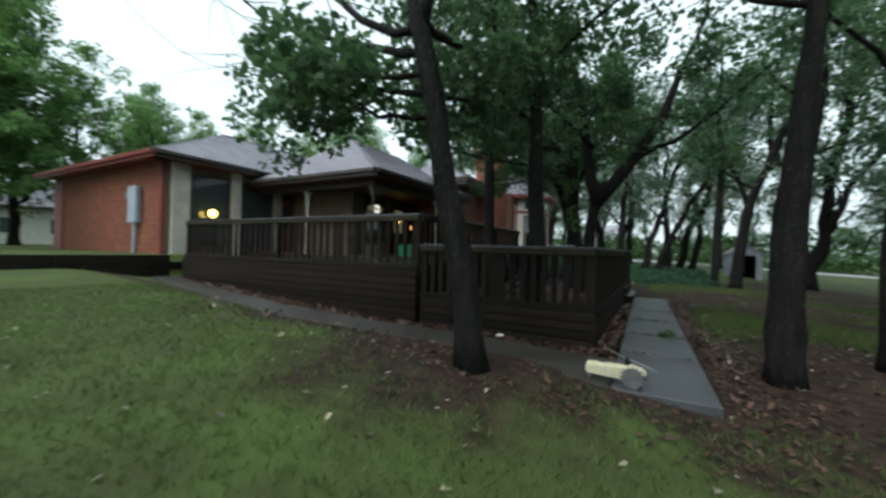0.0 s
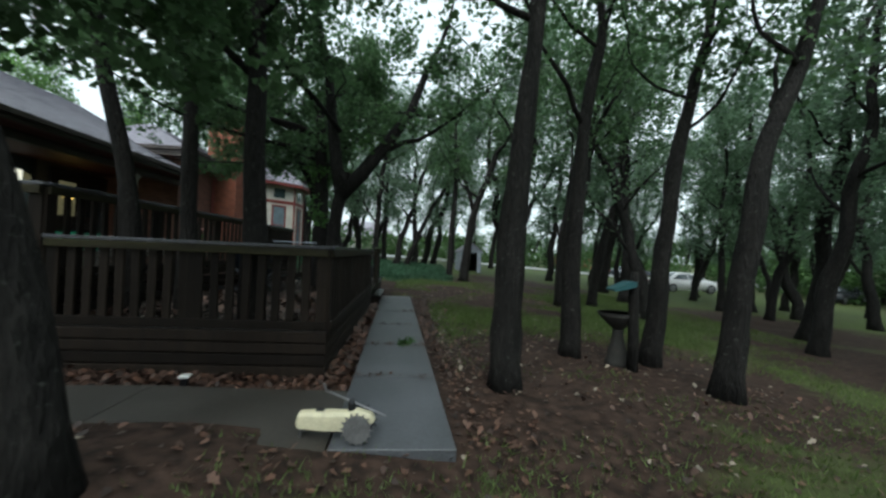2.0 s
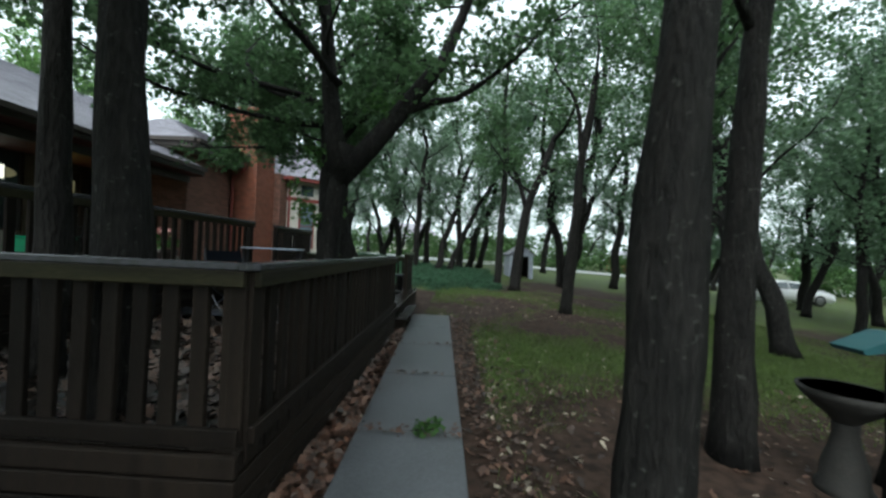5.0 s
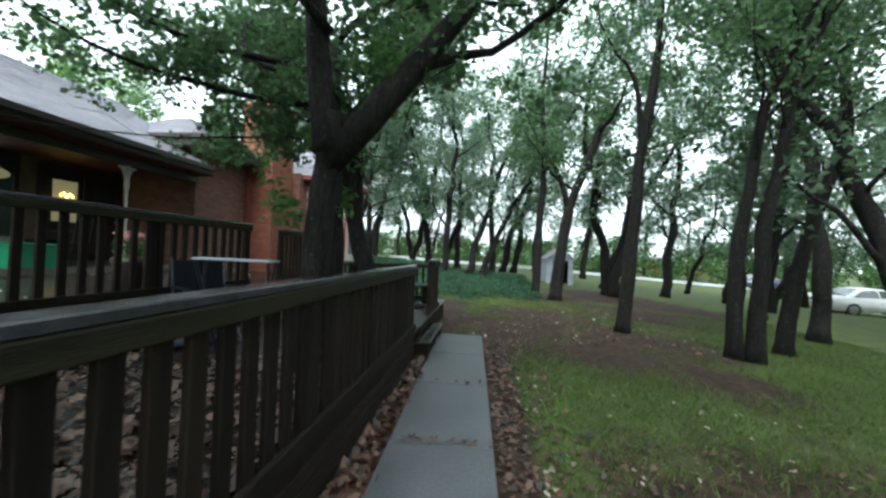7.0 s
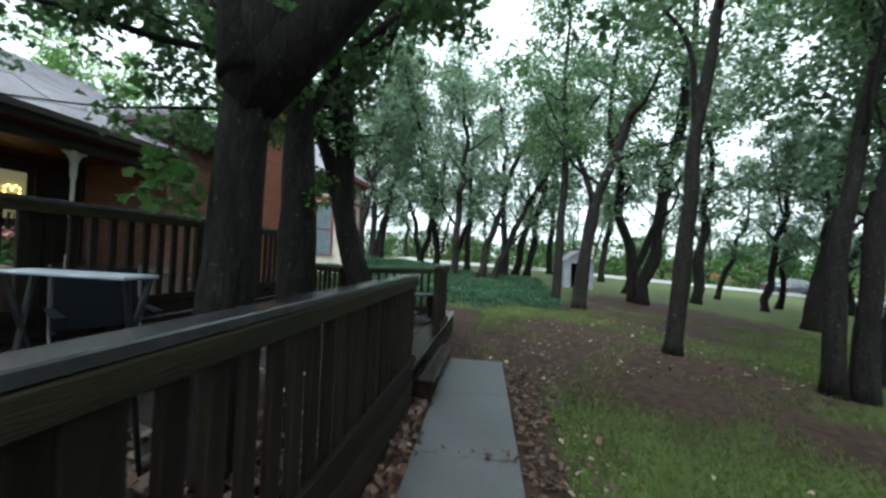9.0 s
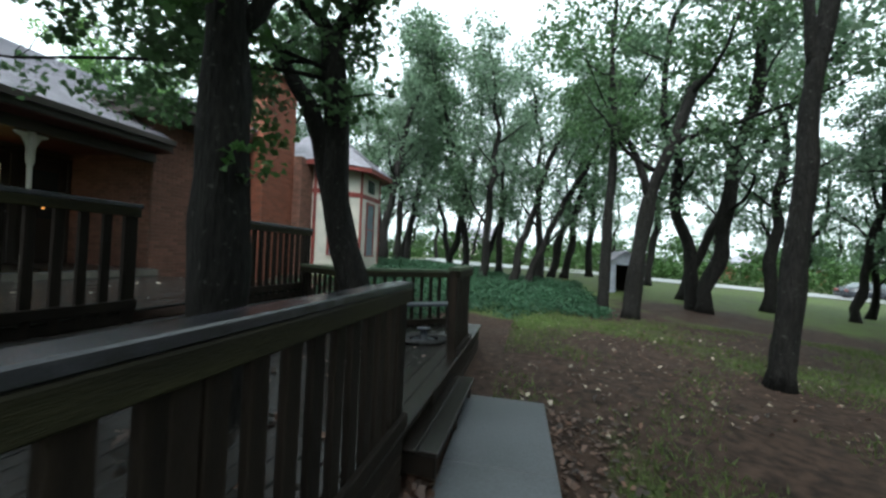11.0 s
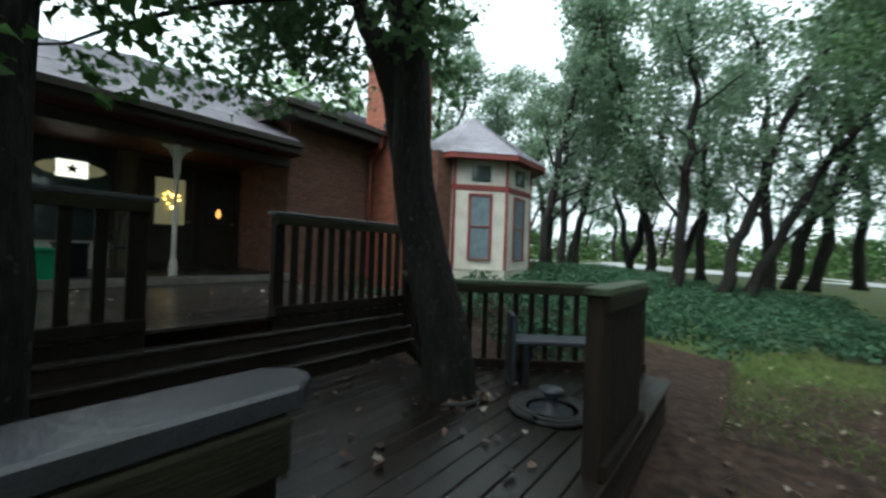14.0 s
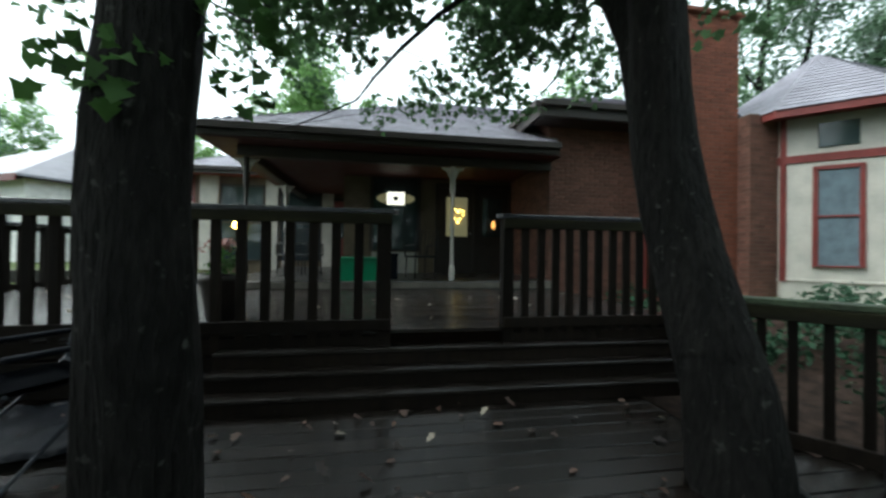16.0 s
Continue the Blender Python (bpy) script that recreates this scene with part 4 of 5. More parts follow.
oak(3.92, 5.6, 0.155, [(0, 0, 0), (0.09, 0, 1.1), (0.26, 0, 2.3), (0.42, 0.03, 3.15), (0.83, 0.06, 4.05), (1.1, 0.1, 4.8)], 15, crown=NEAR, low=2.7, top=8.5)
# oaks growing through the deck
oak(-1.36, 8.5, 0.158, [(0, 0, 0), (0.03, 0, 1.4), (0.08, -0.02, 1.9), (0.18, -0.06, 2.35), (0.24, -0.1, 2.75)], 16, limbs=[((0.17, -0.1, 2.4), (-0.16, 0.1, 1), 4.6, 0.13, 0.1, 0.05), ((0.12, -0.05, 2.3), (0.66, 0.12, 0.75), 5.2, 0.15, 0.1, 0.03), ((0.1, 0.0, 3.5), (-0.7, -0.5, 0.9), 3.0, 0.05), ((0.8, 0.1, 3.2), (0.9, 0.5, 0.6), 3.0, 0.06)], shoots=[(0.5, 0.3, 2.85), (-0.2, -0.12, 2.05), (0.7, 0.1, 3.2)], crown=(4000, 0.1, LEAF_A), clump=0.55, low=3.1, top=7.5, base=-0.05, label="forked oak rising through the deck")
oak(-1.97, 10.33, 0.19, [(0, 0, 0), (0, 0, 2), (-0.04, 0.0, 3.2), (-0.12, 0.05, 4.4)], 17, limbs=[((-0.02, 0, 2.9), (0.2, 0.5, 0.9), 2.6, 0.07), ((-0.08, 0, 3.6), (-1, 0.25, 0.12), 5.0, 0.06), ((-0.1, 0, 3.9), (-1, -0.5, 0.2), 4.5, 0.06), ((-0.1, 0, 3.9), (-1, -0.1, 0.3), 5.0, 0.06)], shoots=[(0.02, 0.28, 2.25), (-0.15, 0.35, 2.9), (-0.1, -0.3, 3.1)], auto=2, clump=0.85, crown=(11500, 0.1, LEAF_A), low=3.45, top=7.5, base=-0.05, label="thick dark oak trunk rising through the deck")
oak(-2.08, 12.86, 0.215, [(0, 0, 0), (-0.06, -0.02, 0.9), (-0.3, -0.05, 1.55), (-0.46, -0.12, 2.2), (-0.38, -0.2, 2.8), (-0.42, -0.25, 3.5), (-0.5, -0.25, 4.3)], 18, auto=1, limbs=[((-0.44, -0.1, 2.15), (-0.06, -0.02, 1), 4.0, 0.16), ((-0.49, -0.25, 4.2), (0.35, 0.1, 1), 3.2, 0.11), ((-0.5, -0.25, 4.2), (-0.5, -0.3, 1), 3.4, 0.11), ((-0.44, -0.24, 3.9), (-1, -0.1, 0.1), 5.5, 0.03), ((-0.44, -0.24, 3.8), (-0.9, -0.6, 0.1), 5.0, 0.03), ((-0.46, -0.25, 3.7), (-0.75, -0.9, 0.02), 4.5, 0.03)], clump=0.85, skip=lambda p: p.x < -3.3, crown=(14500, 0.1, LEAF_A), low=3.3, top=7.5, base=-0.05, label="crooked oak with a dark trunk rising through the deck")
oak(-1.68, 6.0, 0.165, [(0, 0, 0), (-0.02, 0, 1.4), (-0.06, 0, 2.1), (-0.07, 0, 2.9), (-0.11, 0.03, 3.7), (-0.12, 0.05, 4.6)], 19, crown=(4600, 0.105, LEAF_A), clump=0.5, spread=3.0, low=2.7, top=8, base=-0.05)
oak(-2.76, 6.57, 0.125, [(0, 0, 0), (0, 0, 1.5), (-0.03, 0, 2.7), (-0.05, 0, 3.3), (-0.08, 0, 3.9), (-0.05, 0.05, 4.8)], 20, crown=(4600, 0.105, LEAF_A), clump=0.5, spread=3.0, low=2.7, top=8, base=-0.05)
oak(-3.42, 6.55, 0.135, [(0, 0, 0), (-0.04, 0, 1.5), (-0.14, 0, 2.35), (-0.31, 0, 2.95), (-0.52, 0, 3.8), (-0.6, 0, 4.6)], 21, crown=(4600, 0.105, LEAF_A), clump=0.5, spread=3.0, low=2.7, top=7.5, base=-0.05)
# oaks on the lawn beyond the walk
oak(3.29, 14.35, 0.155, [(0, 0, 0), (0.17, 0, 2.25), (0.3, 0, 4.35), (0.54, 0, 5.9), (0.6, 0, 6.6)], 22, limbs=[((0.3, 0, 4.3), (-0.35, 0, 1), 3.4, 0.08), ((0.54, 0, 5.8), (0.6, 0.3, 1), 2.6, 0.06), ((0.57, 0, 6.3), (-0.4, -0.4, 1), 2.2, 0.05)], crown=(1500, 0.11, LEAF_B), low=6.0, top=10, label="tall slender oak standing alone on the lawn")
oak(4.74, 12.8, 0.135, [(0, 0, 0), (-0.03, 0, 1.1), (0.0, 0, 2.35), (0.18, 0, 3.25), (0.35, 0, 4.6)], 23, crown=(3000, 0.11, LEAF_B), low=2.9, top=9.5)
oak(5.03, 12.75, 0.15, [(0, 0, 0), (0.07, 0, 1.55), (0.11, 0, 2.6), (0.28, 0, 3.3), (0.5, 0, 4.8)], 24, crown=(3000, 0.11, LEAF_B), low=2.9, top=9.5)
oak(6.32, 13.9, 0.16, [(0, 0, 0), (0.14, 0, 1.45), (0.39, 0, 2.5), (0.63, 0, 3.3), (1.1, 0, 4.6)], 25, crown=(3000, 0.11, LEAF_B), low=2.9, top=9.5)
oak(2.07, 20.4, 0.17, [(0, 0, 0), (0.08, 0, 3.1), (0.18, 0, 5.1), (0.03, 0, 7.8)], 26, crown=(4200, 0.125, LEAF_B), low=4, top=11)
oak(2.76, 20.1, 0.23, [(0, 0, 0), (0.2, 0, 2.2), (0.46, 0, 3.8), (0.95, 0.05, 4.95), (1.47, 0.1, 6.6)], 27, limbs=[((0.40, 0, 3.4), (-0.12, 0.1, 1), 5.5, 0.12), ((0.9, 0, 4.9), (0.9, 0, 0.7), 4, 0.1), ((1.4, 0.1, 6.4), (0.3, 0.4, 1), 3.6, 0.09), ((1.4, 0.1, 6.4), (0.5, -0.6, 0.8), 3.2, 0.08), ((0.6, 0, 4.2), (-0.7, -0.5, 0.8), 3.4, 0.07)], crown=(4200, 0.125, LEAF_B), low=3.6, top=10)

# repeated oaks of the wood: a few kinds, copied
KINDS = []
for i, (hh, ln, lw, wide, bo) in enumerate(((5.2, 0.5, 2.6, 2.3, 9), (6.2, 1.1, 3.2, 2.5, 9), (4.6, 1.5, 2.2, 2.7, 8), (5.6, -0.4, 2.8, 2.2, 10), (5.0, 0.2, 1.8, 3.4, 12))):
    spine = [(0, 0, 0), (ln * 0.12, 0.08, hh * 0.25), (ln * 0.45, -0.05, hh * 0.55), (ln * 0.7, 0.1, hh * 0.8), (ln, 0.0, hh)]
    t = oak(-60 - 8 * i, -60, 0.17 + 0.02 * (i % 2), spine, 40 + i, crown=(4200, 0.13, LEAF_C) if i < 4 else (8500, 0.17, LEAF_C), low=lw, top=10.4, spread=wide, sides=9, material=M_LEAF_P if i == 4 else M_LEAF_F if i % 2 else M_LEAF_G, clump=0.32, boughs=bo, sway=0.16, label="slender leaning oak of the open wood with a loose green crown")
    KINDS.append(t)


def plant(i, x, y, rz, s, sink=0.05):
    copy_thing(KINDS[4 if i == 4.5 else int(i) % 4], pose(x, y, ground_z(x, y) - sink, wood.gauss(0, 3.5), wood.gauss(3.5, 4.5)) @ pose(0, 0, 0, 0, 0, rz) @ Matrix.Diagonal((s, s, s * 1.0, 1)))


wood = random.Random(5)
for i, (x, y) in enumerate(((5.85, 24.2), (6.05, 23.7), (6.9, 28.2), (9.7, 27.0), (12.7, 31.0), (12.6, 26.8), (14.5, 28.8), (10.7, 21.4), (15.7, 17.5), (15.9, 15.6), (13.9, 25.5),
                            (-10.8, 34.4), (-9.9, 36.4), (-5.8, 35.4), (-3.9, 30.8), (-2.4, 27.0), (-2.2, 35.1), (-0.95, 28.0), (-0.2, 28.3), (1.3, 34.9), (2.1, 34.8), (-8.3, 33.0),
                            (6.9, 11.7), (8.8, 8.8), (10.5, 10.5), (7.8, 5.2), (11.5, 6.2), (13.5, 9.0), (17.5, 11.5), (20, 20), (22.5, 15.5), (18.5, 24.5), (25, 20), (9.0, 16.5), (16.0, 21.5), (24.5, 31), (29, 26), (20.5, 34.5), (-13.5, 30.5), (-7.6, 29.5), (-3.6, 38.5), (-12, 38), (-6.5, 39), (4.2, 38.5), (7.5, 36), (-7.3, 26.2), (-4.2, 33.0), (0.4, 32), (-13, 26.5), (-17.5, 29), (-10.2, 28), (-15, 33), (13.4, 16.6), (17.8, 20.2), (17.5, 14.2), (19.5, 17.6), (21.5, 12.2), (23.5, 24.2), (26.5, 15.5), (13.0, 24.2), (24, 9), (28, 20), (18, 29), (26, 28.5), (13.5, 14.5), (19, 9.5))):
    plant(i, x, y, wood.uniform(0, 360), wood.uniform(1.25, 1.5) if x < 4 and y > 30 or x < -12 else wood.uniform(1.1, 1.2) if x < 4 and y > 25 else wood.uniform(1.25, 1.45) if x < 11 and y > 16 else wood.uniform(0.85, 1.15))
for i in range(30):
    x = -75 + i * 5.2 + wood.uniform(-1.5, 1.5)
    plant(i, x, 54 + wood.uniform(0, 16), wood.uniform(0, 360), wood.uniform(1.0, 1.5), 0.3)
for i in range(16):
    plant(i, 34 + wood.uniform(0, 25), -6 + i * 3.4 + wood.uniform(-1, 1), wood.uniform(0, 360), wood.uniform(1.0, 1.4), 0.6)
TALL = {0: 0.85, 1: 1.5, 6: 0.9, 7: 1.2, 8: 0.85, 9: 0.85, 13: 1.5, 14: 1.0}
# oaks from (-3, -5) to (0, -9) stand unseen, added to shade the lawn
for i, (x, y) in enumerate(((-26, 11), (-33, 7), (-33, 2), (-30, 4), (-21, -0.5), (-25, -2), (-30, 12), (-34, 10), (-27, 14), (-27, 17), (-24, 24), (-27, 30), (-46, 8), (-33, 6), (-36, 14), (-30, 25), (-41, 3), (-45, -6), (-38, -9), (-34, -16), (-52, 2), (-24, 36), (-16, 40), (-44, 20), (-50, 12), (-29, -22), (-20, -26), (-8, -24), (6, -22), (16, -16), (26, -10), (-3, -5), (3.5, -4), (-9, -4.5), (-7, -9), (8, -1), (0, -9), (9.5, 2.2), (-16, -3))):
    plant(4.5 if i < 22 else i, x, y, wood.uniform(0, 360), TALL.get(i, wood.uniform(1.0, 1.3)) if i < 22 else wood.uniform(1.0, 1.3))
for t in KINDS:
    for o in [*t.children_recursive, t]:
        bpy.data.objects.remove(o)

# undergrowth beyond the road
rng = np.random.default_rng(3)
hc = [(rng.uniform(-90, 70), rng.uniform(52, 62), rng.uniform(-0.8, 2.2)) for i in range(420)]
tagged(link("hedge", leaves_mesh(rng, hc, [rng.uniform(0.8, 1.8) for i in hc], 26000, 0.4, M_HEDGE, LEAF_C)), "loose green undergrowth beyond the road", "hedge", kind="stuff")
hc = [(rng.uniform(34, 46), rng.uniform(-15, 45), rng.uniform(-1.2, 2.6)) for i in range(260)]
tagged(link("hedge", leaves_mesh(rng, hc, [rng.uniform(0.8, 1.6) for i in hc], 16000, 0.4, M_HEDGE, LEAF_C)), "loose green undergrowth at the edge of the wood", "hedge", kind="stuff")
hc = [(rng.uniform(-95, 80), rng.uniform(66, 78), rng.uniform(0, 5.0)) for i in range(520)]
tagged(link("hedge", leaves_mesh(rng, hc, [rng.uniform(1.0, 2.2) for i in hc], 26000, 0.6, M_HEDGE, LEAF_C)), "tall green thicket far beyond the road", "hedge", kind="stuff")
# ground cover under the oaks by the bay
hc = []
for i in range(1300):
    x, y = rng.uniform(-7.5, 2.2), rng.uniform(14.9, 31)
    edge = 17.6 + 0.55 * (x + 2) if x > -2 else 15.6
    if y > edge + 0.4 * math.sin(x * 3) and not (x < -4.9 and 16.2 < y < 22):
        hc.append((x, y, ground_z(x, y) + rng.uniform(0.02, 0.32 if x < -2.5 else 0.2)))
tagged(link("ground_cover", leaves_mesh(rng, hc, [rng.uniform(0.3, 0.55) for i in hc], 64000, 0.08, M_IVY, LEAF_B, 0.4)), "dense bluish green ground cover under the oaks", "ground cover", kind="stuff")


def strewn(name, places, size, material, label, lift=0.012):
    """Fallen leaves lying about, one mesh."""
    r = np.random.default_rng(len(places))
    verts = []
    for x, y, z in places:
        a, s = r.uniform(0, 6.28), size * r.uniform(0.6, 1.3)
        tx, ty = r.normal(0, 0.35, 2)
        for u, v in LEAF_A[::1]:
            px, py = (u * math.cos(a) - v * math.sin(a)) * s, (u * math.sin(a) + v * math.cos(a)) * s
            verts.append((x + px, y + py, z + lift + abs(tx * px + ty * py) + abs(u) * s * 0.25))
    ob = link(name, polygons(np.array(verts), len(places), len(LEAF_A), material))
    return tagged(ob, label, "fallen leaves", kind="stuff")


def on_ground(n, x0, x1, y0, y1, keep=None):
    out = []
    while len(out) < n:
        x, y = rng.uniform(x0, x1), rng.uniform(y0, y1)
        if keep is None or keep(x, y):
            out.append((x, y, ground_z(x, y)))
    return out


def off_walk(x, y):
    return not (-0.75 < x < 0.62 and 4.2 < y < 12.5) and not (-12 < x < 0.5 and 4.2 < y < 5.15)


strewn("leaf_litter", on_ground(3600, -0.76, -0.40, 5.2, 10.9, lambda x, y: x < -0.42 - (y - 4.25) * 0.031) + on_ground(1500, -4.5, -0.5, 5.12, 5.68) + on_ground(1300, -11.5, -4.5, 5.1, 5.68), 0.075, M_LITTER, "thick drift of wet red-brown oak leaves beside the deck")
strewn("leaf_litter", on_ground(1300, 0.15, 1.3, 4.2, 12.4, lambda x, y: x > 0.57 - (y - 4.25) * 0.046 and rng.uniform() < math.exp(-(x - 0.3) * 2.2)) + on_ground(900, -7, 4.5, 2.9, 4.25) + on_ground(700, 0.6, 5, 4.3, 9, off_walk) + on_ground(700, -0.6, 5, 12.5, 19), 0.06, M_LITTER, "scattered brown oak leaves on the bare soil")
strewn("leaf_litter", on_ground(220, -8, 6, 0.2, 4.2, off_walk) + on_ground(160, 0.5, 5, 4.3, 10, off_walk) + on_ground(160, -0.5, 5, 12.5, 18) + on_ground(120, -0.76, 0.9, 5.2, 12.4, lambda x, y: x < -0.45 or x > 0.6), 0.06, M_PALE, "pale upturned oak leaves on the ground")
scraps = [(rng.uniform(-0.42, 0.4), rng.choice([5.6, 6.98, 6.9, 8.38, 9.78]) + rng.normal(0, 0.035)) for i in range(170)]
strewn("leaf_litter", [(x, y, walk_z(y)) for x, y in scraps], 0.045, M_LITTER, "small brown leaf scraps gathered at the slab joints", 0.008)
strewn("leaf_litter", [(rng.uniform(-3.6, -0.95), rng.uniform(5.9, 13.6), LOW) for i in range(50)] + [(rng.uniform(-7.1, -3.9), rng.uniform(6, 14), UP) for i in range(60)], 0.062, M_PALE, "pale wet leaves stuck to the deck boards")
strewn("leaf_litter", [(rng.uniform(-3.6, -0.95), rng.uniform(5.9, 13.2), LOW) for i in range(200)], 0.07, M_LITTER, "brown wet leaves stuck to the deck boards")

drift = []
while len(drift) < 1900:
    x, y = rng.uniform(-3.6, -0.9), rng.uniform(5.85, 9.9)
    if noise.noise(Vector((x * 0.9, y * 0.7, 11))) + 0.45 - 0.12 * max(0, y - 8) > rng.uniform(0, 0.9):
        drift.append((x, y, LOW + rng.uniform(0, 0.02)))
strewn("leaf_litter", drift, 0.085, M_LITTER_D, "drifts of tan oak leaves lying on the lower deck")


# grass
def grass(name, n, x0, x1, y0, y1, height, label):
    r = np.random.default_rng(n)
    pts = []
    while len(pts) < n:
        x, y = r.uniform(x0, x1), r.uniform(y0, y1)
        k = dirtiness(x, y)
        if r.uniform() > k * 1.25 + 0.6 * noise.noise(Vector((x * 0.9, y * 0.9, 3))) and off_walk(x, y) and not (-12.3 < x < -0.6 and y > 5.1):
            pts.append((x, y, ground_z(x, y)))
    p = np.array(pts)
    a = r.uniform(0, 6.28, n)
    h = height * r.uniform(0.5, 1.4, n)
    w = 0.005 * r.uniform(0.7, 1.6, n)
    lean = r.normal(0, 0.6, (n, 2)) * h[:, None]
    d = np.stack((np.cos(a) * w, np.sin(a) * w, np.zeros(n)), 1)
    tip = p + np.stack((lean[:, 0], lean[:, 1], h), 1)
    verts = np.stack((p - d, p + d, tip), 1).reshape(-1, 3)
    tagged(link(name, polygons(verts, n, 3, M_GRASS)), label, "grass", kind="stuff")


grass("grass", 90000, -9, 8, -1.5, 12, 0.05, "short wet green lawn grass")
grass("grass", 60000, -0.5, 10, 8, 20, 0.06, "short wet green lawn grass")


# ---- things in the garden ----
def sprinkler(x, y, z, rz):
    t = empty("tractor_sprinkler", x, y, z, rz, "cream cast-iron travelling lawn sprinkler with spiked wheels", "sprinkler")
    prof = [(-0.30, 0.10, 0.035, 0.13), (-0.28, 0.075, 0.055, 0.185), (-0.1, 0.07, 0.06, 0.20), (0.08, 0.075, 0.055, 0.205), (0.14, 0.10, 0.05, 0.225), (0.24, 0.13, 0.045, 0.2), (0.27, 0.14, 0.03, 0.17)]
    bm = bmesh.new()
    rings = []
    for px, zb, w, zt in prof:
        rings.append([bm.verts.new(q) for q in ((px, -w, zb), (px, w, zb), (px, w, zt - 0.02), (px, w * 0.6, zt), (px, -w * 0.6, zt), (px, -w, zt - 0.02))])
    for a, b in zip(rings, rings[1:]):
        for k in range(6):
            bm.faces.new((a[k], b[k], b[(k + 1) % 6], a[(k + 1) % 6]))
    bm.faces.new(rings[0])
    bm.faces.new(rings[-1][::-1])
    bmesh.ops.recalc_face_normals(bm, faces=bm.faces)
    bmesh.ops.bevel(bm, geom=bm.edges[:], offset=0.006, segments=1, affect="EDGES")
    part("body", bm, M_CAST, t, smooth=False)
    for s in (-1, 1):
        w = bmesh.new()
        tube_bm([(0, 0, -0.012), (0, 0, 0.012)], [0.095, 0.095], 22, w)
        tube_bm([(0, 0, -0.022), (0, 0, 0.022)], [0.03, 0.03], 10, w)
        for k in range(16):
            a = 2 * math.pi * k / 16
            tube_bm([(0.09 * math.cos(a), 0.09 * math.sin(a), 0), (0.118 * math.cos(a), 0.118 * math.sin(a), 0)], [0.009, 0.005], 5, w)
        link("wheel", mesh_of(w, M_IRON if s > 0 else mat("worn_iron", (0.2, 0.2, 0.2), 0.5, 0.2, 8, 60, 0.2, metal=0.5)), t, pose(0.16, 0.09 * s, 0.112, 90))
    for s in (-1, 1):
        part("leg", tube_bm([(-0.25, 0.035 * s, 0.09), (-0.26, 0.045 * s, 0.0)], [0.009, 0.009], 6), M_STEEL, t)
    part("hub", lathe_bm([(0.028, 0), (0.03, 0.05), (0.02, 0.075)], 14), M_IRON, t, m=pose(0.1, 0, 0.215))
    part("spray_arm", tube_bm([(0.1, 0, 0.275), (-0.12, 0.08, 0.315), (-0.14, 0.085, 0.37)], [0.008] * 3, 7), M_STEEL, t)
    part("spray_arm", tube_bm([(0.1, 0, 0.275), (0.34, -0.08, 0.225), (0.36, -0.09, 0.22)], [0.008] * 3, 7), M_STEEL, t)
    part("badge", box_bm(-0.16, -0.02, 0.198, -0.1, 0.02, 0.204), M_IRON, t)


sprinkler(-0.36, 4.22, walk_z(4.2) + 0.001, -6)

bath = empty("bird_bath", 3.2, 6.75, ground_z(3.2, 6.75) - 0.02, label="grey stone bird bath on a pedestal under an oak", category="bird bath")
part("pedestal", lathe_bm([(0.17, 0), (0.165, 0.07), (0.14, 0.11), (0.135, 0.22), (0.10, 0.34), (0.075, 0.46), (0.08, 0.53), (0.05, 0.55)], 20), M_STONE, bath, smooth=True)
part("basin", lathe_bm([(0.06, 0.53), (0.10, 0.57), (0.19, 0.65), (0.27, 0.73), (0.29, 0.78), (0.26, 0.78), (0.18, 0.72), (0.02, 0.69)], 28), M_STONE, bath, smooth=True)
stump = empty("wooden_post", 3.26, 6.46, ground_z(3.26, 6.46) - 0.02, label="weathered mossy round wooden post beside the bird bath", category="post")
part("shaft", tube_bm([(0, 0, 0), (0.01, 0, 0.5), (0.0, 0.01, 1.0), (0.0, 0.01, 1.4)], [0.075, 0.07, 0.065, 0.05], 12, squash=0.2, seed=4), M_BARK, stump, smooth=True)
part("feeder_tray", prism_bm([(-0.36, -0.1, 1.16), (-0.1, -0.1, 1.27), (-0.03, -0.1, 1.27), (-0.03, -0.1, 1.2), (-0.2, -0.1, 1.15), (-0.34, -0.1, 1.13)], (0, 0.22, 0)), M_TEAL, stump, "teal plastic feeder tray")

twig = empty("fallen_twig", 0.08, 6.93, walk_z(6.93), label="small green leafy oak twig fallen on the walk", category="twig")
part("stem", tube_bm([(-0.12, 0, 0.012), (0, 0.02, 0.02), (0.12, 0.05, 0.012)], [0.005, 0.004, 0.003], 5), M_BARK, twig)
tw_rng = np.random.default_rng(9)
link("leaves", leaves_mesh(tw_rng, [(-0.05, 0, 0.04), (0.05, 0.03, 0.04), (0.0, 0.02, 0.06)], [0.08, 0.09, 0.06], 40, 0.07, M_LEAF_B, LEAF_A), twig)
vent = empty("garden_light", -2.0, 5.25, ground_z(-2, 5.25), 10, "small white-capped garden light by the deck foot", "lamp")
part("stake", box_bm(-0.03, -0.03, 0, 0.03, 0.03, 0.12, 0.004), M_IRON, vent)
part("head", box_bm(-0.05, -0.05, 0.12, 0.05, 0.05, 0.145, 0.008), M_WHITE, vent)

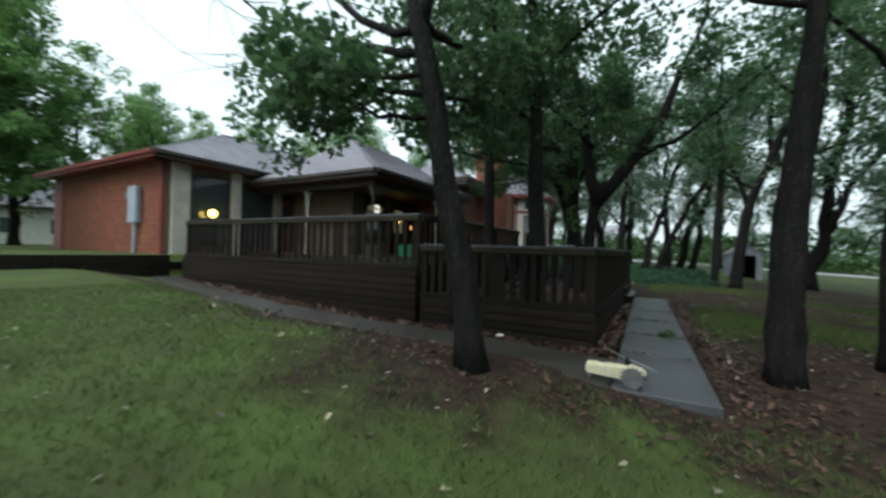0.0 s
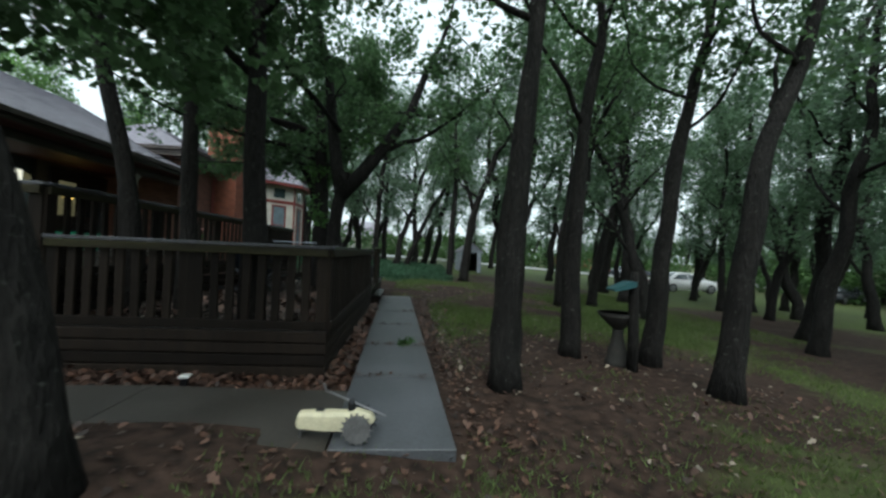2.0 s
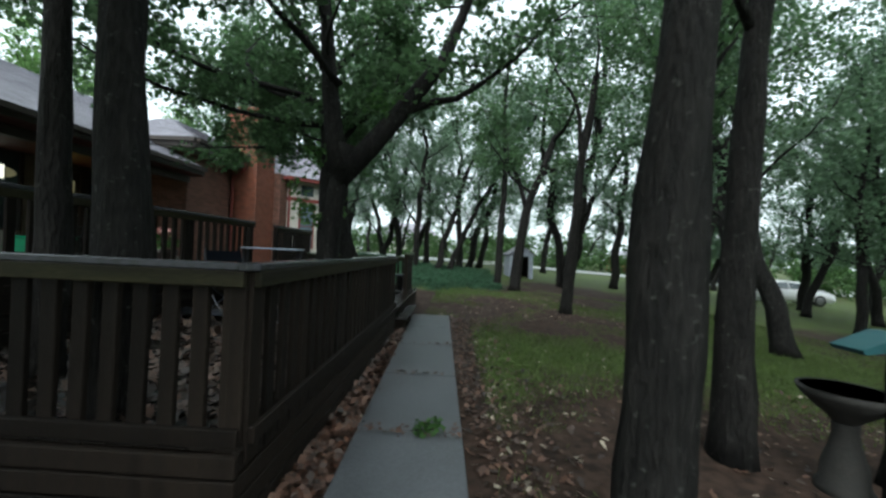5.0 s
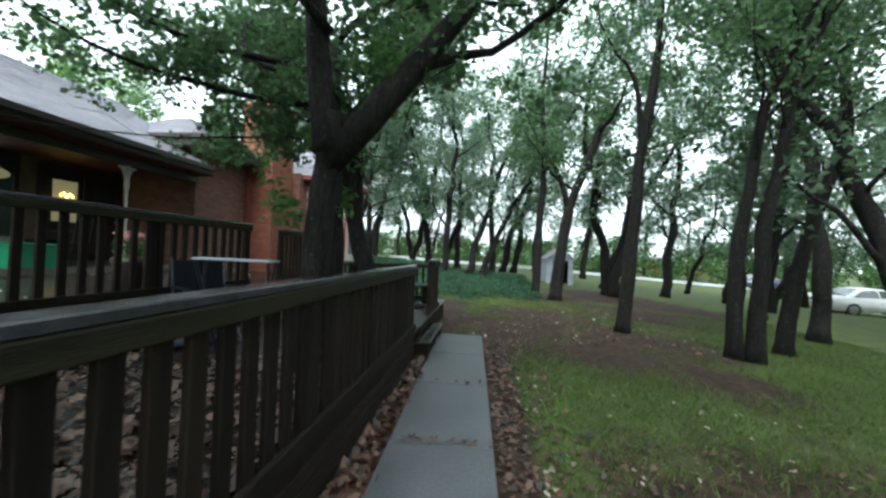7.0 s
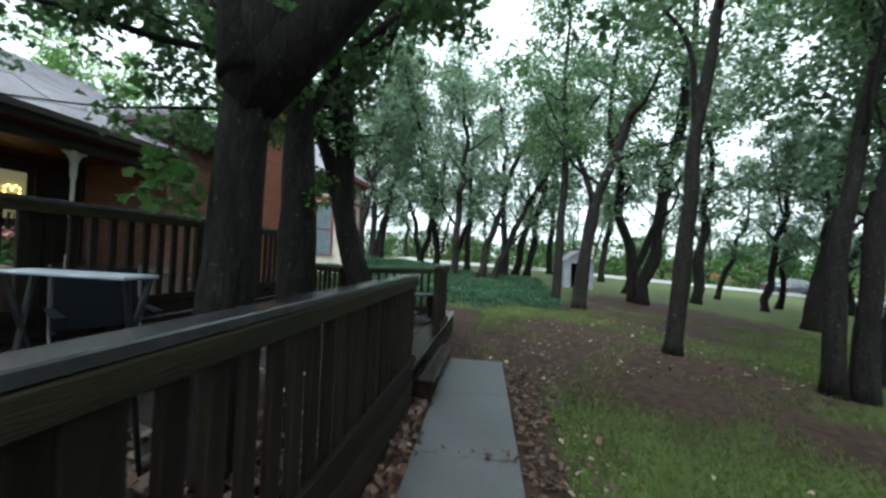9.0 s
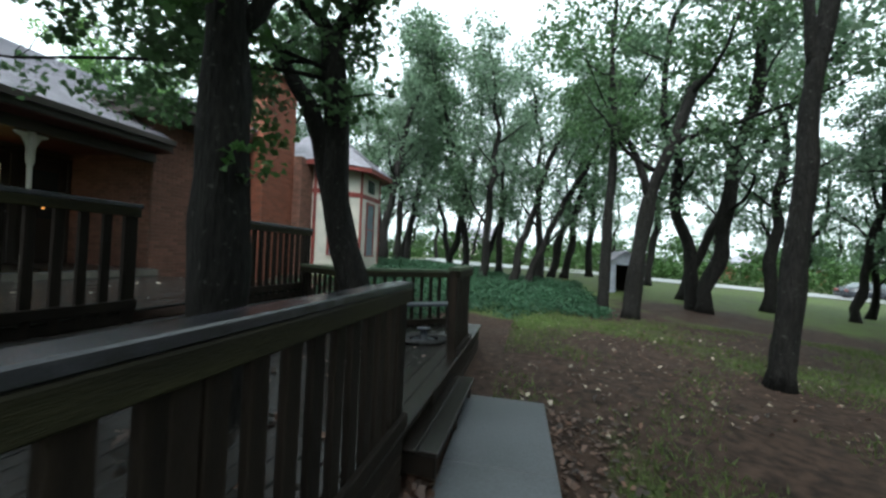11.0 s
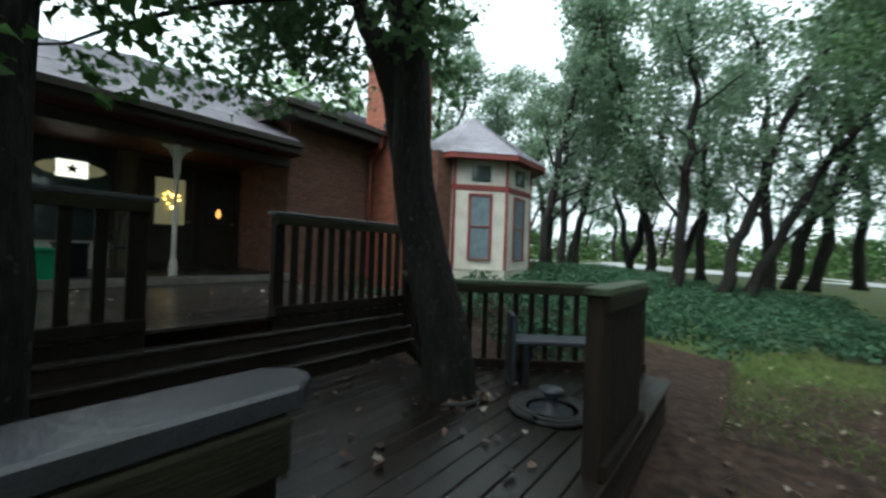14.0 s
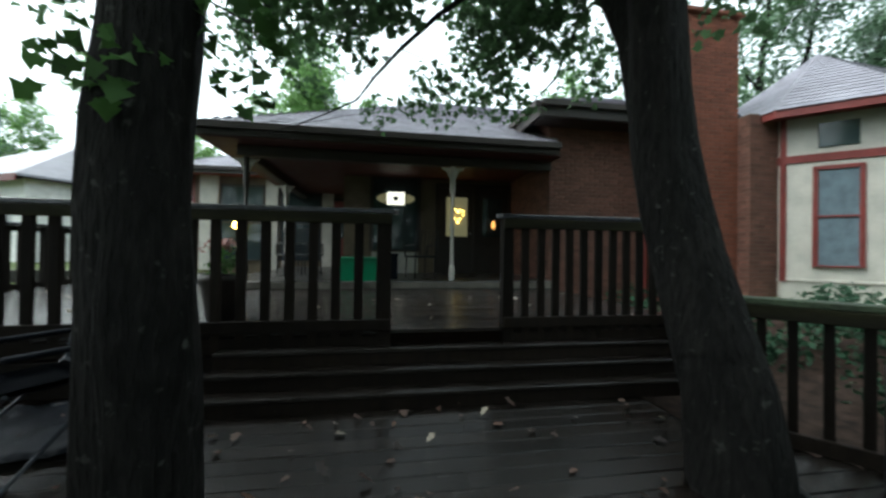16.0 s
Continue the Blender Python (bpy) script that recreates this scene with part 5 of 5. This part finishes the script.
# shed
SZ = ground_z(4.2, 28.6) - 0.1
shed = empty("garden_shed", 4.28, 28.6, SZ, 4, "small pale blue-grey gabled garden shed with an open dark doorway", "shed")
part("wall", box_bm(-0.95, -0.9, 0, -0.88, 1.1, 1.75), M_SHED, shed)
part("wall", box_bm(0.88, -0.9, 0, 0.95, 1.1, 1.75), M_SHED, shed)
part("wall", box_bm(-0.95, 1.1, 0, 0.95, 1.17, 1.75), M_SHED, shed)
part("wall", box_bm(-0.88, -0.9, 0, -0.55, -0.83, 1.75), M_SHED, shed)
part("wall", box_bm(0.6, -0.9, 0, 0.88, -0.83, 1.75), M_SHED, shed)
part("gable", prism_bm([(-0.95, -0.9, 1.72), (0.95, -0.9, 1.72), (0, -0.9, 2.3)], (0, 0.06, 0)), M_SHED, shed)
for s in (-1, 1):
    part("roof", prism_bm([(0, -1.05, 2.34), (1.08 * s, -1.05, 1.66), (1.08 * s, 1.25, 1.66), (0, 1.25, 2.34)], (0, 0, 0.05)), M_SHINGLE, shed)
part("floor", box_bm(-0.88, -0.83, 0, 0.88, 1.1, 0.06), M_WOOD, shed)
# dark lining and ceiling added so the doorway looks deep in shade
part("inner_lining", box_bm(-0.87, 1.05, 0.06, 0.87, 1.09, 1.72), M_WOOD, shed)
for s in (-1, 1):
    part("inner_lining", box_bm(min(0.83 * s, 0.87 * s), -0.8, 0.06, max(0.83 * s, 0.87 * s), 1.05, 1.72), M_WOOD, shed)
part("loft_board", box_bm(-0.87, -0.8, 1.72, 0.87, 1.09, 1.75), M_WOOD, shed)
part("lintel", box_bm(-0.55, -0.92, 1.6, 0.6, -0.85, 1.75), M_SHED, shed)
shed.matrix_world = shed.matrix_world @ Matrix.Diagonal((0.78, 0.85, 0.88, 1))


def car(x, y, rz, paint, label):
    t = empty("car", x, y, ground_z(x, y), rz, label, "car", "cars")
    side_o = [(-2.3, 0.32), (-2.34, 0.62), (-2.2, 0.92), (-1.75, 1.0), (-1.05, 1.40), (-0.3, 1.47), (0.4, 1.40), (1.15, 0.98), (1.95, 0.84), (2.28, 0.66), (2.32, 0.36), (2.2, 0.24), (-2.2, 0.24)]
    bm = prism_bm([(a, -0.86, b) for a, b in side_o], (0, 1.72, 0))
    for v in bm.verts:
        if v.co.z > 1.1:
            v.co.y *= 0.76
    bmesh.ops.bevel(bm, geom=bm.edges[:], offset=0.05, segments=2, affect="EDGES")
    part("body", bm, paint, t, smooth=True)
    for s in (-1, 1):
        o = [(-1.45, 0.99), (-0.98, 1.31), (-0.32, 1.37), (-0.3, 0.99)]
        q = [(-0.24, 0.99), (-0.26, 1.37), (0.33, 1.31), (0.98, 0.99)]
        for oo in (o, q):
            part("side_window", prism_bm([(a, (0.885 - (b - 0.99) * 0.55) * s, b) for a, b in oo], (0, 0.012 * s, 0)), M_GLASS, t)
        for wx in (-1.42, 1.42):
            wheel = part("wheel", tube_bm([(0, -0.11, 0), (0, 0.11, 0)], [0.33, 0.33], 22), M_RUBBER, t, m=pose(wx, 0.78 * s, 0.33))
            link("rim", mesh_of(tube_bm([(0, 0.112 * s, 0), (0, 0.125 * s, 0)], [0.22, 0.18], 14), M_STEEL), wheel)
        part("headlight", box_bm(2.1, 0.52 * s - 0.18, 0.62, 2.3, 0.52 * s + 0.18, 0.74, 0.03), M_STEEL, t)
        part("tail_light", box_bm(-2.36, 0.55 * s - 0.18, 0.68, -2.2, 0.55 * s + 0.18, 0.82, 0.02), M_RED, t)
    part("windscreen", prism_bm([(1.17, -0.7, 0.99), (1.17, 0.7, 0.99), (0.47, 0.58, 1.39), (0.47, -0.58, 1.39)], (0.012, 0, 0.02)), M_GLASS, t)
    part("rear_window", prism_bm([(-1.72, -0.68, 1.02), (-1.72, 0.68, 1.02), (-1.1, 0.58, 1.39), (-1.1, -0.58, 1.39)], (-0.012, 0, 0.02)), M_GLASS, t)


car(20.55, 28.2, -3, M_CARP, "white saloon car parked on the grass among the oaks")
car(27, 46, 0, M_CARD, "dark saloon car on the road behind the oaks")
car(37, 31, 15, M_CARD, "dark parked car beyond the oaks")


# ---- far houses ----
def far_house(x, y, w, d, h, ridge, rz, wall_m, trim_m, label):
    t = empty("neighbour_house", x, y, ground_z(x, y) - 0.1, rz, label, "house", "neighbouring houses")
    part("wall", box_bm(-w / 2, -d / 2, 0, w / 2, d / 2, h), wall_m, t)
    o = 0.45
    part("roof", prism_bm([(-w / 2 - o, -d / 2 - o, h), (w / 2 + o, -d / 2 - o, h), (w / 2 - d / 2, 0, ridge), (-w / 2 + d / 2, 0, ridge)], (0, 0, 0.1)), M_SHINGLE, t)
    part("roof", prism_bm([(w / 2 + o, d / 2 + o, h), (-w / 2 - o, d / 2 + o, h), (-w / 2 + d / 2, 0, ridge), (w / 2 - d / 2, 0, ridge)], (0, 0, 0.1)), M_SHINGLE, t)
    for s in (-1, 1):
        part("roof", prism_bm([((w / 2 + o) * s, -(d / 2 + o) * s, h), ((w / 2 + o) * s, (d / 2 + o) * s, h), ((w / 2 - d / 2) * s, 0, ridge)], (0, 0, 0.1)), M_SHINGLE, t)
    part("fascia", box_bm(-w / 2 - o, -d / 2 - o - 0.04, h - 0.18, w / 2 + o, -d / 2 - o, h + 0.08), trim_m, t)
    k = int(w / 2.6)
    for i in range(k):
        wx = -w / 2 + (i + 0.5) * w / k
        win = part("window", box_bm(wx - 0.5, -d / 2 - 0.05, 0.9, wx + 0.5, -d / 2, 2.2), M_WHITE, t)
        link("pane", mesh_of(box_bm(wx - 0.43, -d / 2 - 0.07, 0.97, wx + 0.43, -d / 2 - 0.05, 2.13), M_GLASS), win)
    return t


far_house(-10.5, 84, 16, 9, 2.8, 6.2, 0, M_CREAM, M_WHITE, "pale house with a grey roof beyond the road")
far_house(45, 96, 15, 9, 2.8, 5.8, 0, M_BRICK_CJ, M_WHITE, "brick house beyond the road behind trees")
far_house(-47, 13, 14, 9, 3.0, 5.6, 70, M_WHITE, M_DARK, "white neighbouring house with a grey roof")
far_house(-24, -6, 13, 8, 3.3, 5.8, 62, M_WHITE, M_RED, "white outbuilding with a red fascia and grey roof")

# ---- things on the decks ----
tall = empty("folding_table", -1.91, 8.27, LOW, 0, "tall folding table with a white edged top on the deck", "table")
part("tabletop", box_bm(-0.35, -0.09, 0.985, 0.35, 0.09, 1.003, 0.006), M_METER, tall, "pale grey tabletop")
for s in (-1, 1):
    part("leg_frame", tube_bm([(0.33 * s, -0.06, 0.985), (0.22 * s, 0.16, 0.0)], [0.014, 0.014], 7), M_IRON, tall)
    part("leg_frame", tube_bm([(0.33 * s, 0.06, 0.985), (0.22 * s, -0.16, 0.0)], [0.014, 0.014], 7), M_IRON, tall)


def camp_chair(x, y, z, rz):
    t = empty("folding_chair", x, y, z, rz, "navy cloth folding camp chair with dark steel legs on the deck", "chair", "camp chairs")
    bm = bmesh.new()
    g = [[bm.verts.new((-0.26 + 0.52 * i / 5, -0.24 + 0.48 * j / 5, 0.43 - 0.06 * math.sin(math.pi * i / 5))) for j in range(6)] for i in range(6)]
    for i in range(5):
        for j in range(5):
            bm.faces.new((g[i][j], g[i + 1][j], g[i + 1][j + 1], g[i][j + 1]))
    bmesh.ops.solidify(bm, geom=bm.faces[:], thickness=0.012)
    part("seat", bm, M_BLUE, t, smooth=True)
    part("backrest", prism_bm([(-0.26, 0.24, 0.45), (0.26, 0.24, 0.45), (0.26, 0.33, 0.92), (-0.26, 0.33, 0.92)], (0, 0.012, 0)), M_BLUE, t)
    for s in (-1, 1):
        part("leg", tube_bm([(0.27 * s, -0.26, 0), (-0.0 * s, -0.25, 0.22), (-0.27 * s, -0.24, 0.44)], [0.011] * 3, 7), M_SLATE, t)
        part("leg", tube_bm([(0.28 * s, 0.3, 0), (0.0, 0.27, 0.22), (-0.27 * s, 0.24, 0.44)], [0.011] * 3, 7), M_SLATE, t)
        part("leg", tube_bm([(0.28 * s, -0.26, 0), (0.28 * s, 0.24, 0.45), (0.28 * s, 0.34, 0.95)], [0.011] * 3, 7), M_SLATE, t)
        part("armrest", box_bm(0.28 * s - 0.03, -0.26, 0.6, 0.28 * s + 0.03, 0.26, 0.625, 0.008), M_BLUE, t)
    return t


cc = camp_chair(-2.95, 9.3, LOW, 60)

bench = empty("low_bench", -1.5, 13.8, LOW, 38, "low dark bench of weathered planks by the railing", "bench")
part("seat", box_bm(-0.5, -0.14, 0.36, 0.5, 0.14, 0.4, 0.008), M_SLATE, bench)
for s in (-0.4, 0.4):
    part("leg", box_bm(s - 0.03, -0.12, 0, s + 0.03, 0.12, 0.36, 0.006), M_IRON, bench)
part("end_panel", box_bm(-0.54, -0.15, 0, -0.5, 0.15, 0.62, 0.008), M_SLATE, bench)
hose = empty("garden_hose", -1.36, 13.1, LOW, 0, "dark coiled garden hose lying on the deck boards", "hose")
pts = [(math.cos(a * 0.35) * (0.31 - 0.0014 * a), math.sin(a * 0.35) * (0.31 - 0.0014 * a + 0.01 * math.cos(a * 0.7)), 0.018 + 0.012 * math.sin(a * 0.23) ** 2) for a in range(90)]
part("hub", lathe_bm([(0.16, 0.0), (0.16, 0.015), (0.05, 0.03), (0.045, 0.14), (0.09, 0.15), (0.09, 0.165)], 20), M_SLATE, hose, "dark hose reel hub", smooth=True)
part("coil", tube_bm(pts, [0.014] * 90, 7), M_RUBBER, hose, smooth=True)

tote = empty("storage_tub", -7.5, 10.75, PZ, 5, "green plastic storage tub on the porch", "tub")
part("body", prism_bm([(-0.24, -0.32, 0), (0.24, -0.32, 0), (0.24, 0.32, 0), (-0.24, 0.32, 0)], (0, 0, 0.36)), M_GREEN, tote)
part("lid", box_bm(-0.27, -0.36, 0.36, 0.27, 0.36, 0.41, 0.015), M_GREEN, tote)
part("label_mark", lathe_bm([(0.06, 0), (0.06, 0.004)], 16), M_WHITE, tote, m=pose(0.241, 0.0, 0.2, 0, 90))
bin2 = empty("storage_bin", -7.85, 11.3, PZ, 0, "navy blue plastic bin on the porch", "bin")
part("body", prism_bm([(-0.17, -0.17, 0), (0.17, -0.17, 0), (0.17, 0.17, 0), (-0.17, 0.17, 0)], (0, 0, 0.46)), M_BLUE, bin2)
part("rim", box_bm(-0.19, -0.19, 0.45, 0.19, 0.19, 0.48, 0.01), M_BLUE, bin2)


def patio_chair(x, y, z, rz):
    t = empty("patio_chair", x, y, z, rz, "dark metal patio chair on the porch", "chair", "patio chairs")
    part("seat", box_bm(-0.25, -0.25, 0.4, 0.25, 0.25, 0.44, 0.01), M_IRON, t)
    for sx in (-0.22, 0.22):
        for sy in (-0.22, 0.22):
            part("leg", tube_bm([(sx, sy, 0), (sx * 0.95, sy * 0.95, 0.4)], [0.015, 0.015], 8), M_IRON, t)
        part("armrest", tube_bm([(sx * 1.1, -0.22, 0.42), (sx * 1.15, -0.2, 0.64), (sx * 1.1, 0.24, 0.66)], [0.014] * 3, 7), M_IRON, t)
    for k in range(6):
        xx = -0.2 + 0.08 * k
        part("back_slat", tube_bm([(xx, 0.24, 0.43), (xx, 0.3, 0.92)], [0.009, 0.009], 6), M_IRON, t)
    part("back_rail", tube_bm([(-0.24, 0.24, 0.43), (-0.24, 0.31, 0.93), (0.24, 0.31, 0.93), (0.24, 0.24, 0.43)], [0.014] * 4, 7), M_IRON, t)
    return t


pc = patio_chair(-8.2, 11.95, PZ, -70)
copy_thing(pc, pose(-8.4, 9.7, PZ, 0, 0, -110))
copy_thing(pc, pose(-9.0, 9.3, PZ, 0, 0, -60))

# potted flowers on the upper deck
pot = empty("flower_pot", -4.38, 9.68, UP, 0, "dark brown pot of pink and white flowers standing on the deck", "plant")
part("pot", lathe_bm([(0.13, 0), (0.18, 0.3), (0.21, 0.36), (0.21, 0.42), (0.18, 0.42), (0.17, 0.36)], 18), M_DARK, pot, smooth=True)
pr = np.random.default_rng(2)
link("leaves", leaves_mesh(pr, [(0, 0, 0.5), (0.08, 0.05, 0.58), (-0.07, -0.05, 0.6)], [0.17, 0.13, 0.13], 150, 0.06, M_LEAF_B, LEAF_B), pot)
link("petals", leaves_mesh(pr, [(0.07, 0.07, 0.7), (-0.08, -0.06, 0.72), (0.02, -0.12, 0.66)], [0.08, 0.08, 0.07], 80, 0.045, M_PINK, LEAF_B), pot)

# opening in the boards round the crooked oak, with its edging
ring = empty("tree_edging", -2.12, 12.84, LOW, 0, "black edging of the opening round the oak, with wet leaves", "edging")
part("edge", tube_bm([(0.28 * math.cos(a * 0.2), 0.28 * math.sin(a * 0.2), 0.02) for a in range(-5, 10)], [0.02] * 15, 7), M_RUBBER, ring, smooth=True)
edge_rng = np.random.default_rng(8)
tagged(link("wet_leaf", leaves_mesh(edge_rng, [(0.2, -0.15, 0.02), (0.24, 0.1, 0.02), (-0.05, 0.24, 0.02)], [0.09, 0.1, 0.09], 70, 0.07, M_LITTER, LEAF_A, 0.2), ring), kind="stuff")
# crumpled sheet on the boards
bm = bmesh.new()
g = [[bm.verts.new((0.09 * i - 0.45, 0.07 * j - 0.32, 0.03 + 0.05 * (0.5 + noise.noise(Vector((i * 0.45, j * 0.5, 4)))) + 0.02 * noise.noise(Vector((i * 1.3, j * 1.1, 9))))) for j in range(10)] for i in range(11)]
for i in range(10):
    for j in range(9):
        bm.faces.new((g[i][j], g[i + 1][j], g[i + 1][j + 1], g[i][j + 1]))
bmesh.ops.solidify(bm, geom=bm.faces[:], thickness=0.006)
tagged(link("tarpaulin", mesh_of(bm, M_SLATE, True), None, pose(-3.2, 9.1, LOW, 0, 0, 20)), "crumpled blue-grey plastic sheet lying on the deck", "tarpaulin")
